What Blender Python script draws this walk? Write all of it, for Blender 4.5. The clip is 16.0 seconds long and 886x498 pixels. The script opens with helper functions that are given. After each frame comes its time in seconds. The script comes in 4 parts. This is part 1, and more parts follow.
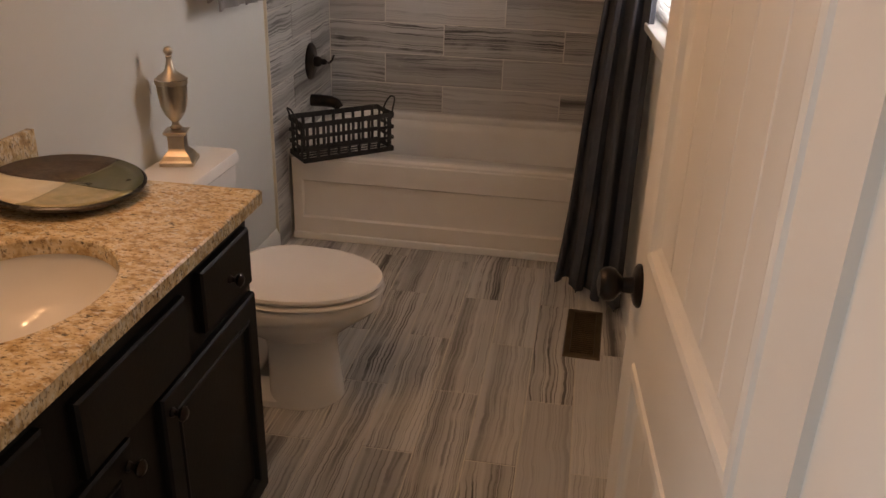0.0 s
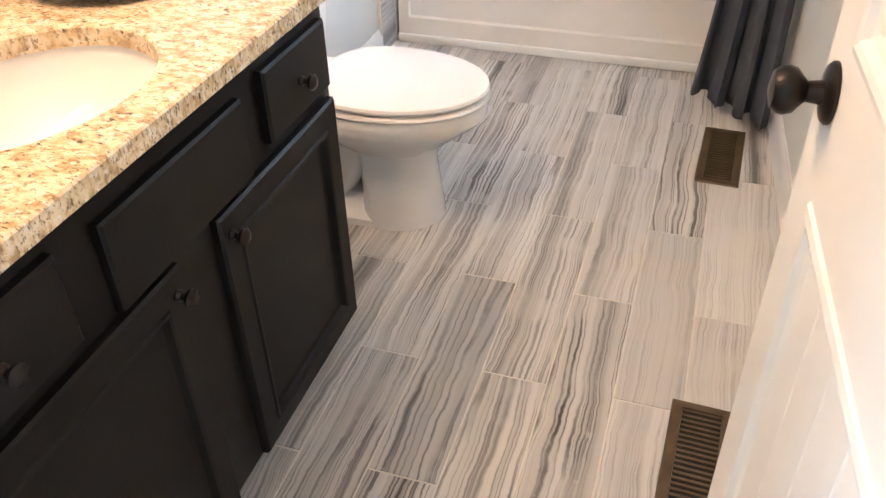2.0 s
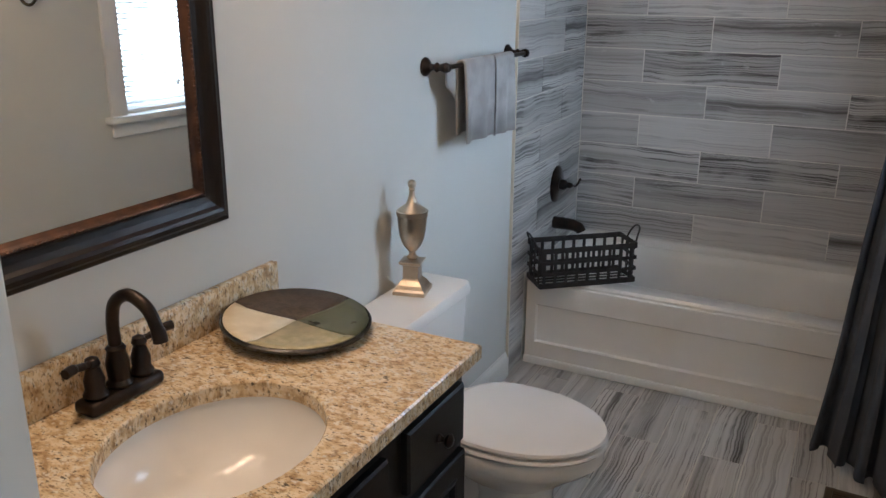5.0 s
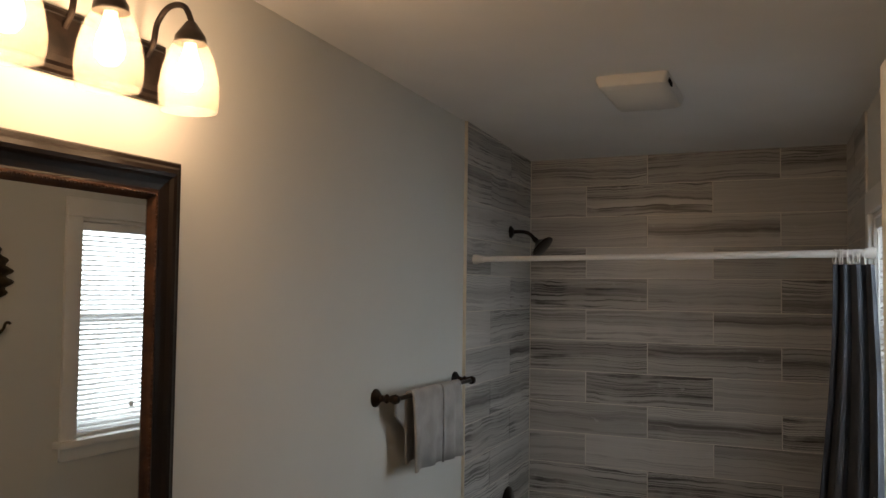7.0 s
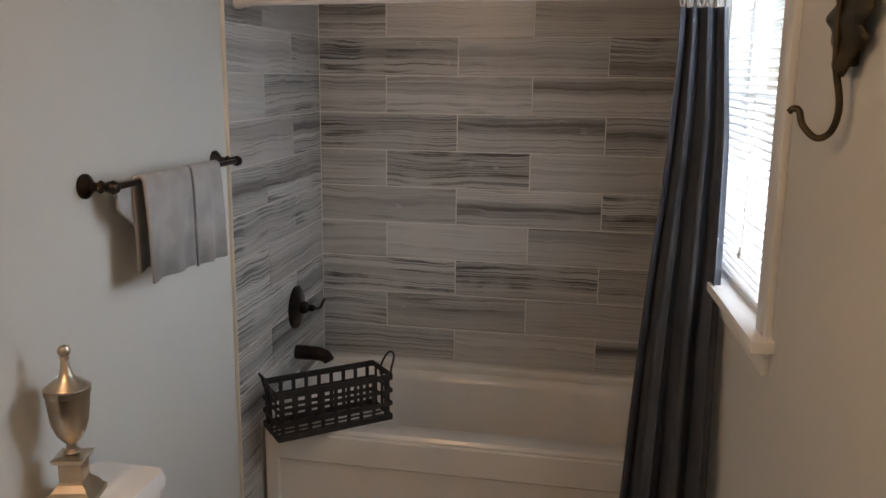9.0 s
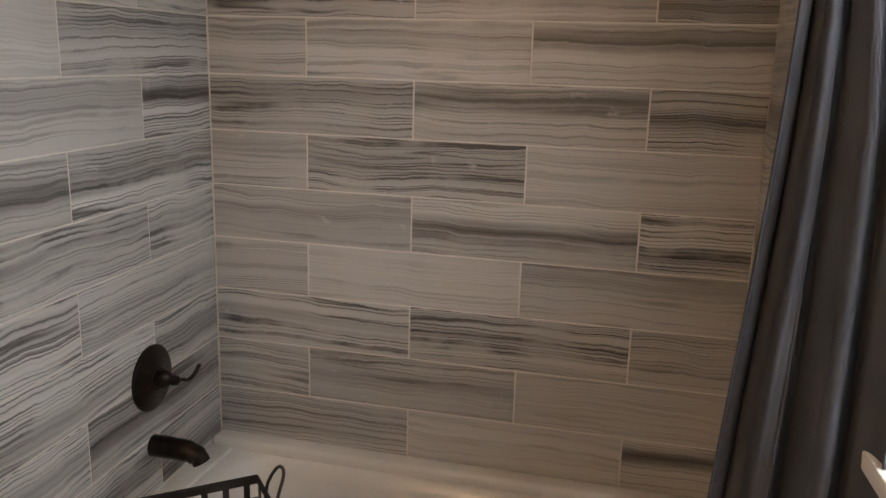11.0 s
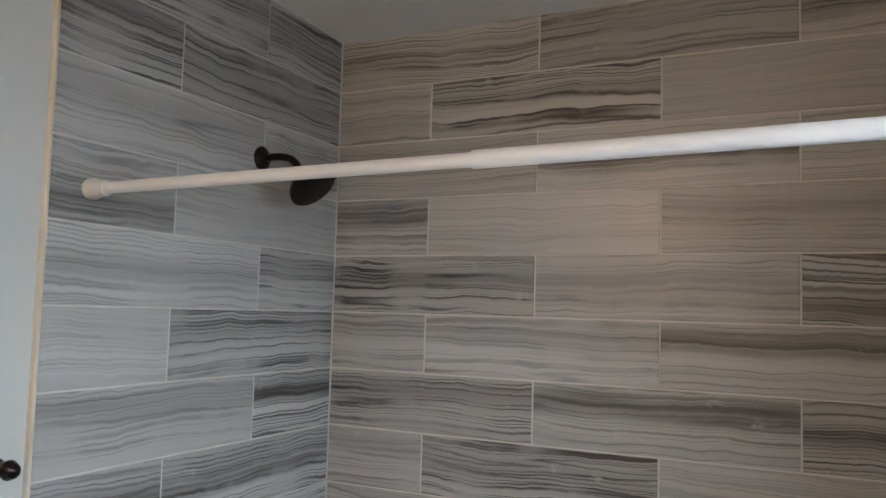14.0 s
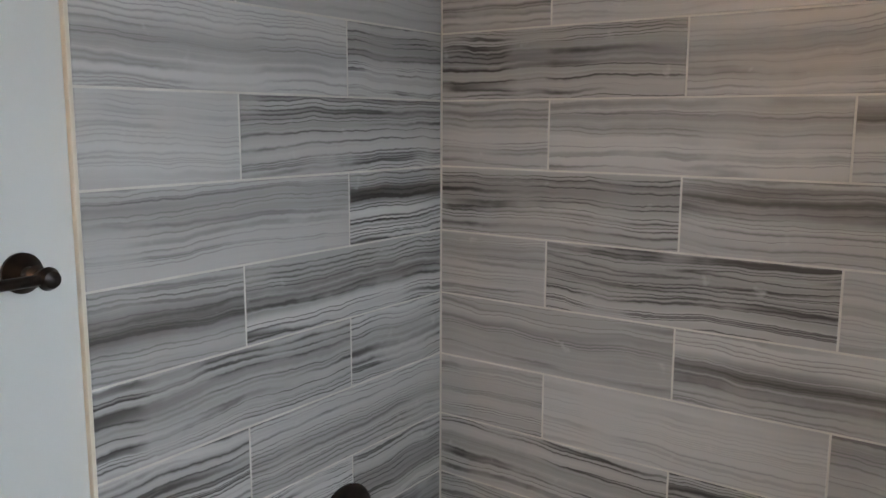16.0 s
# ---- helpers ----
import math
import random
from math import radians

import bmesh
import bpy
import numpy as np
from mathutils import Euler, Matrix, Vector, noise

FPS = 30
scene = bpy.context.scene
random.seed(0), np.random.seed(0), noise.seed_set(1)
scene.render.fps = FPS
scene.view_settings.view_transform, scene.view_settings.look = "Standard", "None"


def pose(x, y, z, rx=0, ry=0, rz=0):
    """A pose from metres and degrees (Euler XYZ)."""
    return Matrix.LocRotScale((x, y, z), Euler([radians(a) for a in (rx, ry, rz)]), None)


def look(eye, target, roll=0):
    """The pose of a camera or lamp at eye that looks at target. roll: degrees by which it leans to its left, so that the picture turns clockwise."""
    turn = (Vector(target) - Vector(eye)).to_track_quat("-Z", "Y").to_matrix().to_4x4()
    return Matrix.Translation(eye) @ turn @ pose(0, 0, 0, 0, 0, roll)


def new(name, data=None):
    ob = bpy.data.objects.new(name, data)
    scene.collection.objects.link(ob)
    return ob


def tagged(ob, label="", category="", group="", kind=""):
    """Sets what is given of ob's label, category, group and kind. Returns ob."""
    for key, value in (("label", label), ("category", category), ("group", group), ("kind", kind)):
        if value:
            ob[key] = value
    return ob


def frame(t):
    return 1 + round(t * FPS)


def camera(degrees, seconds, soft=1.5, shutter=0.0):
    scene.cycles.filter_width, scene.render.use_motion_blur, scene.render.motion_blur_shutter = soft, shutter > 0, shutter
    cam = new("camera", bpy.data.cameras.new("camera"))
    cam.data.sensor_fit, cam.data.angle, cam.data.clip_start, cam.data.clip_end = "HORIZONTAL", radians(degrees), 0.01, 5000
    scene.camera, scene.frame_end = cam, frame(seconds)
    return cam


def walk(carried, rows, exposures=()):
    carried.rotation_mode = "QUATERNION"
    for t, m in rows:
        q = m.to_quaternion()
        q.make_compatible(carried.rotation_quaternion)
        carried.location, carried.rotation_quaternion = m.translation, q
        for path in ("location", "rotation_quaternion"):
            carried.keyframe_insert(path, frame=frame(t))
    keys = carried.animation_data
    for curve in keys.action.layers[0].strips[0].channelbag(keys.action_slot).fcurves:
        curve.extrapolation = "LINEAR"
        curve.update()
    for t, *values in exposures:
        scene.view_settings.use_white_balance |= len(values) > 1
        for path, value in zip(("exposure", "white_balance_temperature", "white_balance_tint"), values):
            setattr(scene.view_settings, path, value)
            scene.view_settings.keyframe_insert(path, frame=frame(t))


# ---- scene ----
cam = camera(56.3, 16.0)
PATH = [
    (0, (1.273, -4.214, 1.567), (0.984, -2.411, 0.752), 1.7),
    (0.5, (1.242, -4.109, 1.51), (0.849, -2.393, 0.561), 1.5),
    (1, (1.225, -4.019, 1.476), (0.739, -2.421, 0.376), -0.4),
    (1.5, (1.246, -3.955, 1.422), (0.731, -2.429, 0.236), -1.3),
    (2, (1.251, -3.943, 1.417), (0.739, -2.426, 0.218), -1.5),
    (2.5, (1.245, -3.958, 1.439), (0.716, -2.415, 0.282), -0.5),
    (3, (1.244, -3.976, 1.472), (0.653, -2.408, 0.38), -0.7),
    (3.2, (1.242, -3.982, 1.49), (0.641, -2.396, 0.43), -0.2),
    (5.3, (1.261, -4.05, 1.68), (0.354, -2.346, 1.158), 0.4),
    (5.5, (1.264, -4.058, 1.689), (0.335, -2.346, 1.236), 0.5),
    (6, (1.26, -4.08, 1.721), (0.313, -2.329, 1.535), 1.0),
    (6.5, (1.298, -4.09, 1.774), (0.388, -2.309, 1.772), 0.7),
    (7, (1.308, -4.115, 1.77), (0.495, -2.293, 1.865), 0.7),
    (7.5, (1.297, -4.123, 1.757), (0.738, -2.209, 1.691), 0.9),
    (8, (1.228, -4.072, 1.718), (0.951, -2.11, 1.465), 1.6),
    (8.5, (1.205, -3.758, 1.683), (0.878, -1.811, 1.361), 0.7),
    (8.7, (1.19, -3.627, 1.677), (0.84, -1.692, 1.308), 0.6),
    (10.8, (1.209, -2.229, 1.575), (0.74, -0.342, 1.108), 1.2),
    (11, (1.195, -2.136, 1.584), (0.723, -0.246, 1.129), 1.6),
    (11.5, (1.201, -1.955, 1.597), (0.579, -0.117, 1.11), 1.3),
    (12, (1.275, -1.82, 1.627), (0.416, -0.056, 1.244), 2.6),
    (12.5, (1.3, -1.799, 1.637), (0.377, -0.051, 1.334), 2.1),
    (13, (1.293, -1.836, 1.653), (0.358, -0.08, 1.444), 1.8),
    (13.5, (1.299, -1.888, 1.674), (0.377, -0.114, 1.649), 1.8),
    (14, (1.302, -1.933, 1.683), (0.393, -0.158, 1.833), 1.6),
    (14.5, (1.301, -1.958, 1.675), (0.427, -0.167, 1.846), 1.4),
    (15, (1.271, -1.955, 1.662), (0.477, -0.12, 1.698), 1.6),
    (15.5, (1.236, -1.874, 1.646), (0.383, -0.07, 1.522), 0.4),
    (16, (1.176, -1.613, 1.623), (-0.003, -0.027, 1.321), 0.2),
]
EXPOSURES = [(0.0, -0.45, 8200, 24), (0.5, 0.5, 6700, 18), (1.0, 1.05, 6200, 13), (1.5, 1.65, 6000, 12), (2.0, 1.7, 5800, 10), (3.0, 1.7, 5300, 9), (5.5, -0.35, 5500, 6), (6.5, -0.95, 6300, 7), (7.0, -1.15, 6700, 8), (8.0, -0.55, 6800, 11), (8.5, -0.45, 6600, 12), (11.0, 0.15, 7300, 15), (11.5, 0.15, 7200, 14), (12.0, 0.15, 6900, 12), (14.5, 0.25, 6000, 6), (15.5, 0.25, 6000, 7), (16.0, 0.15, 6200, 9)]
walk(cam, [(t, look(eye, target, roll)) for t, eye, target, roll in PATH], EXPOSURES)

# ---- world and lights ----
world = bpy.data.worlds.new("world")
scene.world = world
world.use_nodes = True
sky = world.node_tree.nodes.new("ShaderNodeTexSky")
sky.sky_type, sky.sun_disc = "NISHITA", False
sky.sun_elevation, sky.sun_rotation = radians(40), radians(60)
world.node_tree.links.new(sky.outputs[0], world.node_tree.nodes["Background"].inputs[0])
world.node_tree.nodes["Background"].inputs[1].default_value = 0.1

RIGHT = pose(1.455, 0, 0, 0, 0, 3.43)   # the window wall, slightly out of square
LEFT = pose(0, -0.9455, 0, 0, 0, 1.8) @ pose(0, 0.9455, 0)   # the tiled end wall of the alcove
WIN_Y0, WIN_Y1, WIN_Z0, WIN_Z1 = -1.525, -0.760, 1.115, 2.055


def area_lamp(name, m, width, height, power, colour):
    data = bpy.data.lights.new(name, "AREA")
    data.shape, data.size, data.size_y, data.energy, data.color = "RECTANGLE", width, height, power, colour
    ob = new(name, data)
    ob.matrix_world = m
    return ob


area_lamp("window_daylight", RIGHT @ pose(0.36, (WIN_Y0 + WIN_Y1) / 2, (WIN_Z0 + WIN_Z1) / 2 - 0.1, 0, 90, 0), 2.0, 1.7, 100, (0.80, 0.90, 1.0))
# added lamp in an unseen hall opening, for cool daylight on the door jambs
area_lamp("added_hall_daylight", pose(-0.62, -4.7, 1.5, 0, -90, 0), 1.2, 0.9, 20, (0.80, 0.90, 1.0))
sun_data = bpy.data.lights.new("sun", "SUN")
sun_data.energy, sun_data.angle, sun_data.color = 1.0, radians(12), (1, 0.96, 0.9)
sun = new("sun", sun_data)
sun.matrix_world = look((6, -9, 8), (0, 0, 0))


# ---- materials ----
def shader(name, colour=(0.5, 0.5, 0.5), rough=0.5, metal=0.0, spec=0.5):
    mat = bpy.data.materials.new(name)
    mat.use_nodes = True
    b = mat.node_tree.nodes["Principled BSDF"]
    b.inputs["Base Color"].default_value = (*colour, 1)
    b.inputs["Roughness"].default_value = rough
    b.inputs["Metallic"].default_value = metal
    b.inputs["Specular IOR Level"].default_value = spec
    return mat


def node(mat, kind, **inputs):
    n = mat.node_tree.nodes.new(kind)
    for key, value in inputs.items():
        n.inputs[key.replace("_", " ")].default_value = value
    return n


def link(mat, a, b):
    mat.node_tree.links.new(a, b)


def ramp(mat, source, stops):
    r = mat.node_tree.nodes.new("ShaderNodeValToRGB")
    while len(r.color_ramp.elements) < len(stops):
        r.color_ramp.elements.new(0.5)
    for e, (p, c) in zip(r.color_ramp.elements, stops):
        e.position, e.color = p, (*c, 1)
    link(mat, source, r.inputs[0])
    return r


def mix(mat, fac, a, b, blend="MIX"):
    m = mat.node_tree.nodes.new("ShaderNodeMix")
    m.data_type, m.blend_type = "RGBA", blend
    for value, socket in ((fac, m.inputs[0]), (a, m.inputs[6]), (b, m.inputs[7])):
        if isinstance(value, (int, float)):
            socket.default_value = value
        elif isinstance(value, tuple):
            socket.default_value = (*value, 1)
        else:
            link(mat, value, socket)
    return m.outputs[2]


def bump(mat, height, strength, distance=0.002):
    b = node(mat, "ShaderNodeBump", Strength=strength, Distance=distance)
    link(mat, height, b.inputs["Height"])
    link(mat, b.outputs[0], mat.node_tree.nodes["Principled BSDF"].inputs["Normal"])


def mottled(name, dark, light, rough, scale=6.0, fine=220.0, relief=0.1, metal=0.0, spec=0.5):
    """Paint, enamel, metal or cloth with slow tone drift and a fine grain."""
    mat = shader(name, light, rough, metal, spec)
    p = mat.node_tree.nodes["Principled BSDF"]
    co = node(mat, "ShaderNodeTexCoord")
    slow = node(mat, "ShaderNodeTexNoise", Scale=scale, Detail=4.0)
    grain = node(mat, "ShaderNodeTexNoise", Scale=fine, Detail=3.0)
    for n in (slow, grain):
        link(mat, co.outputs["Object"], n.inputs["Vector"])
    link(mat, ramp(mat, slow.outputs[0], [(0.35, dark), (0.65, light)]).outputs[0], p.inputs["Base Color"])
    rr = node(mat, "ShaderNodeMapRange", To_Min=max(rough - 0.06, 0.02), To_Max=min(rough + 0.08, 1.0))
    link(mat, slow.outputs[0], rr.inputs[0])
    link(mat, rr.outputs[0], p.inputs["Roughness"])
    bump(mat, grain.outputs[0], relief)
    return mat


def striped_stone(name, rough, pale, palest):
    """Long-veined grey marble print, running along the piece's own x.
    Each piece's own colour setting says how it is veined: red the thin lines, green the dark band, blue where the band lies."""
    mat = shader(name, rough=rough)
    p = mat.node_tree.nodes["Principled BSDF"]
    co = node(mat, "ShaderNodeTexCoord")
    info = node(mat, "ShaderNodeObjectInfo")
    how = node(mat, "ShaderNodeSeparateColor")
    link(mat, info.outputs["Color"], how.inputs[0])
    lines, band, place = how.outputs[0], how.outputs[1], how.outputs[2]

    def sums(op, a, b, c=None):
        n = mat.node_tree.nodes.new("ShaderNodeMath")
        n.operation = op
        for k, v in enumerate((a, b, c)):
            if v is None:
                continue
            if isinstance(v, (int, float)):
                n.inputs[k].default_value = v
            else:
                link(mat, v, n.inputs[k])
        return n.outputs[0]

    shift = sums("MULTIPLY", info.outputs["Random"], 37.0)
    off = node(mat, "ShaderNodeCombineXYZ")
    for k in range(3):
        link(mat, shift, off.inputs[k])
    add = node(mat, "ShaderNodeVectorMath")
    link(mat, co.outputs["Object"], add.inputs[0])
    link(mat, off.outputs[0], add.inputs[1])
    # wandering of the veins, slow and with small kinks
    warped = add.outputs[0]
    shifts = []
    for scale, detail, reach in ((2.6, 2.0, 0.050), (11.0, 3.0, 0.016), (55.0, 2.0, 0.0042)):
        wob = node(mat, "ShaderNodeTexNoise", Scale=scale, Detail=detail, Roughness=0.55)
        link(mat, add.outputs[0], wob.inputs["Vector"])
        amount = node(mat, "ShaderNodeVectorMath")
        amount.operation = "MULTIPLY_ADD"
        amount.inputs[1].default_value = (0.0, reach, 0.0)
        link(mat, wob.outputs["Color"], amount.inputs[0])
        link(mat, warped, amount.inputs[2])
        warped = amount.outputs[0]
        shifts.append(sums("MULTIPLY", sums("SUBTRACT", wob.outputs[0], 0.5), reach))

    def banded(sx, sy, detail, rough_):
        m = node(mat, "ShaderNodeMapping")
        m.inputs["Scale"].default_value = (sx, sy, 1.0)
        link(mat, warped, m.inputs[0])
        n = node(mat, "ShaderNodeTexNoise", Scale=1.0, Detail=detail, Roughness=rough_)
        link(mat, m.outputs[0], n.inputs["Vector"])
        return n.outputs[0]

    wide = banded(0.25, 17.0, 3.0, 0.5)
    mid = banded(0.35, 70.0, 4.0, 0.6)
    fine = banded(0.8, 190.0, 2.0, 0.5)
    vein = banded(0.22, 21.0, 1.0, 0.4)
    vein_b = banded(0.3, 40.0, 1.0, 0.4)
    base = mix(mat, info.outputs["Random"], pale, palest)
    # soft tone bands and fine streaks
    soft = ramp(mat, wide, [(0.36, (0.75,) * 3), (0.50, (0.12,) * 3), (0.60, (0, 0, 0))]).outputs[0]
    base = mix(mat, sums("MULTIPLY", soft, sums("MULTIPLY_ADD", lines, 0.50, 0.16)), base, (0.20, 0.187, 0.175))
    streak = ramp(mat, mid, [(0.34, (0.75,) * 3), (0.50, (0.08,) * 3), (0.62, (0, 0, 0))]).outputs[0]
    base = mix(mat, sums("MULTIPLY", streak, sums("MULTIPLY_ADD", lines, 0.42, 0.04)), base, (0.17, 0.158, 0.148))
    base = mix(mat, ramp(mat, fine, [(0.56, (0, 0, 0)), (0.70, (0.20,) * 3)]).outputs[0], base, (0.70, 0.685, 0.66))
    # the dark band of the piece
    y = node(mat, "ShaderNodeSeparateXYZ")
    link(mat, co.outputs["Object"], y.inputs[0])
    across = y.outputs[1]
    for moved in shifts:
        across = sums("ADD", across, moved)
    centre = sums("MULTIPLY_ADD", place, 0.14, -0.07)
    gap = sums("ABSOLUTE", sums("SUBTRACT", across, centre), 0)
    near = ramp(mat, sums("MULTIPLY", gap, 10.0), [(0.06, (1, 1, 1)), (0.22, (0.55,) * 3), (0.42, (0, 0, 0))]).outputs[0]
    broken = ramp(mat, mid, [(0.36, (1, 1, 1)), (0.52, (0.75,) * 3), (0.66, (0.35,) * 3)]).outputs[0]
    base = mix(mat, sums("MULTIPLY", sums("MULTIPLY", near, broken), band), base, (0.085, 0.074, 0.067))
    # thin dark veins that come and go
    patch = node(mat, "ShaderNodeTexNoise", Scale=5.5, Detail=3.0)
    link(mat, add.outputs[0], patch.inputs["Vector"])
    come = ramp(mat, patch.outputs[0], [(0.36, (0.28,) * 3), (0.52, (1.0,) * 3)]).outputs[0]
    drawn = sums("MULTIPLY", come, sums("MULTIPLY_ADD", lines, 0.85, 0.16))
    for v, level, half in ((vein, 0.38, 0.016), (vein, 0.46, 0.010), (vein, 0.54, 0.011), (vein, 0.62, 0.014), (vein_b, 0.40, 0.016)):
        line = ramp(mat, v, [(level - half * 2, (0, 0, 0)), (level - half * 0.4, (0.95,) * 3), (level + half, (0, 0, 0))]).outputs[0]
        base = mix(mat, sums("MULTIPLY", line, drawn), base, (0.035, 0.030, 0.026))
    # small shell-like cloud patches
    cloud = node(mat, "ShaderNodeTexNoise", Scale=24.0, Detail=3.0)
    link(mat, add.outputs[0], cloud.inputs["Vector"])
    base = mix(mat, ramp(mat, cloud.outputs[0], [(0.68, (0, 0, 0)), (0.78, (0.4,) * 3)]).outputs[0], base, (0.62, 0.61, 0.59))
    link(mat, base, p.inputs["Base Color"])
    bump(mat, mid, 0.06, 0.001)
    return mat


def granite(name):
    mat = shader(name, rough=0.16)
    p = mat.node_tree.nodes["Principled BSDF"]
    co = node(mat, "ShaderNodeTexCoord")

    def noise_at(scale, sx, detail=3.0):
        m = node(mat, "ShaderNodeMapping")
        m.inputs["Scale"].default_value = (1.0, sx, 1.0)
        m.inputs["Rotation"].default_value = (0, 0, radians(25))
        link(mat, co.outputs["Object"], m.inputs[0])
        n = node(mat, "ShaderNodeTexNoise", Scale=scale, Detail=detail, Roughness=0.6)
        link(mat, m.outputs[0], n.inputs["Vector"])
        return n.outputs[0]

    base = ramp(mat, noise_at(38, 1.5), [(0.34, (0.40, 0.27, 0.14)), (0.46, (0.60, 0.45, 0.26)), (0.60, (0.72, 0.60, 0.41))]).outputs[0]
    base = mix(mat, ramp(mat, noise_at(60, 1.3), [(0.54, (0, 0, 0)), (0.66, (0.8,) * 3)]).outputs[0], base, (0.74, 0.70, 0.58))
    base = mix(mat, ramp(mat, noise_at(70, 1.9, 6.0), [(0.55, (0, 0, 0)), (0.64, (0.75,) * 3)]).outputs[0], base, (0.24, 0.14, 0.065))
    base = mix(mat, ramp(mat, noise_at(105, 1.8, 4.0), [(0.58, (0, 0, 0)), (0.64, (0.75,) * 3)]).outputs[0], base, (0.075, 0.060, 0.045))
    base = mix(mat, ramp(mat, noise_at(48, 2.2, 6.0), [(0.62, (0, 0, 0)), (0.67, (0.9,) * 3)]).outputs[0], base, (0.06, 0.045, 0.032))
    link(mat, base, p.inputs["Base Color"])
    return mat


WALL_PAINT = mottled("wall_paint", (0.60, 0.605, 0.575), (0.63, 0.635, 0.605), 0.62, 1.5, 350, 0.12)
CEILING_PAINT = mottled("ceiling_paint", (0.80, 0.80, 0.79), (0.85, 0.85, 0.84), 0.75, 2, 160, 0.25)
WHITE_PAINT = mottled("white_trim_paint", (0.74, 0.74, 0.72), (0.80, 0.80, 0.78), 0.38, 4, 120, 0.05)
DOOR_PAINT = mottled("door_paint", (0.70, 0.69, 0.66), (0.75, 0.74, 0.71), 0.40, 3, 140, 0.10)
STONE = striped_stone("striped_stone_tile", 0.32, (0.43, 0.415, 0.395), (0.58, 0.565, 0.54))
STONE_FLOOR = striped_stone("striped_floor_tile", 0.40, (0.54, 0.53, 0.515), (0.70, 0.685, 0.66))
GROUT = mottled("beige_grout", (0.62, 0.59, 0.53), (0.72, 0.69, 0.63), 0.85, 12, 300, 0.3)
EDGE_TRIM = mottled("cream_edge_trim", (0.62, 0.56, 0.44), (0.70, 0.64, 0.52), 0.4, 10, 200, 0.05)
GRANITE = granite("speckled_granite")
CABINET = mottled("espresso_cabinet", (0.006, 0.0052, 0.0048), (0.012, 0.010, 0.0092), 0.42, 8, 90, 0.15, 0.0, 0.16)
PORCELAIN = mottled("white_porcelain", (0.76, 0.75, 0.73), (0.80, 0.79, 0.77), 0.10, 3, 40, 0.01)
ACRYLIC = mottled("tub_acrylic", (0.70, 0.68, 0.64), (0.76, 0.74, 0.70), 0.20, 3, 60, 0.02)
BRONZE = mottled("oil_rubbed_bronze", (0.014, 0.011, 0.010), (0.035, 0.024, 0.018), 0.30, 20, 200, 0.08, 0.7)
DARK_METAL = mottled("dark_strap_metal", (0.020, 0.018, 0.017), (0.040, 0.036, 0.034), 0.55, 20, 200, 0.2, 0.3)
NICKEL = mottled("brushed_champagne_metal", (0.46, 0.38, 0.29), (0.62, 0.54, 0.43), 0.30, 12, 240, 0.15, 1.0)
CURTAIN = mottled("slate_curtain_cloth", (0.048, 0.055, 0.070), (0.070, 0.078, 0.097), 0.80, 9, 600, 0.35)
TOWEL = mottled("grey_terry_cloth", (0.34, 0.33, 0.32), (0.44, 0.43, 0.42), 0.95, 14, 420, 1.0)
WHITE_METAL = mottled("white_enamelled_rod", (0.74, 0.73, 0.72), (0.82, 0.81, 0.80), 0.30, 5, 60, 0.03)
WHITE_PLASTIC = mottled("white_plastic", (0.70, 0.69, 0.66), (0.76, 0.75, 0.72), 0.40, 5, 80, 0.03)
BLIND = mottled("white_blind_slat", (0.80, 0.80, 0.80), (0.86, 0.86, 0.86), 0.45, 5, 80, 0.02)
REGISTER = mottled("brown_register_metal", (0.10, 0.070, 0.040), (0.15, 0.105, 0.062), 0.40, 14, 160, 0.1, 0.4)
# near-black colour that stands in for the shade inside vent openings
VENT_SHADE = shader("vent_shade_black", (0.01, 0.009, 0.008), 0.9)
FRAME_WOOD = mottled("dark_mirror_frame", (0.006, 0.004, 0.003), (0.012, 0.007, 0.005), 0.30, 3, 120, 0.10, 0.0, 0.25)
FRAME_GILT = mottled("copper_beading", (0.035, 0.015, 0.008), (0.085, 0.036, 0.016), 0.35, 30, 200, 0.2, 0.5)
MIRROR = shader("mirror_glass", (0.88, 0.89, 0.88), 0.01, 1.0)
LEAF_METAL = mottled("bronzed_leaf_metal", (0.030, 0.024, 0.014), (0.085, 0.062, 0.030), 0.45, 24, 160, 0.4, 0.5)
PLATE_BLACK = mottled("plate_black_glaze", (0.016, 0.015, 0.013), (0.030, 0.028, 0.024), 0.25, 12, 90, 0.1)
PLATE_CREAM = mottled("plate_cream_glaze", (0.60, 0.53, 0.38), (0.74, 0.67, 0.52), 0.30, 22, 120, 0.15)
PLATE_TAN = mottled("plate_tan_glaze", (0.30, 0.27, 0.14), (0.46, 0.40, 0.24), 0.30, 40, 160, 0.2)
PLATE_GREEN = mottled("plate_olive_glaze", (0.060, 0.065, 0.030), (0.095, 0.10, 0.048), 0.28, 14, 120, 0.15)
PLATE_BROWN = mottled("plate_brown_weave", (0.035, 0.025, 0.017), (0.085, 0.062, 0.045), 0.45, 60, 200, 0.6)
CHROME = shader("chrome", (0.8, 0.8, 0.8), 0.08, 1.0)

GLASS = shader("window_glass", (1, 1, 1), 0.02)
GLASS.node_tree.nodes["Principled BSDF"].inputs["Transmission Weight"].default_value = 1.0

BULB = bpy.data.materials.new("bulb_glow")
BULB.use_nodes = True
_n = BULB.node_tree.nodes
_n.remove(_n["Principled BSDF"])
_e = node(BULB, "ShaderNodeEmission", Color=(1.0, 0.70, 0.40, 1), Strength=14.0)
link(BULB, _e.outputs[0], _n["Material Output"].inputs[0])

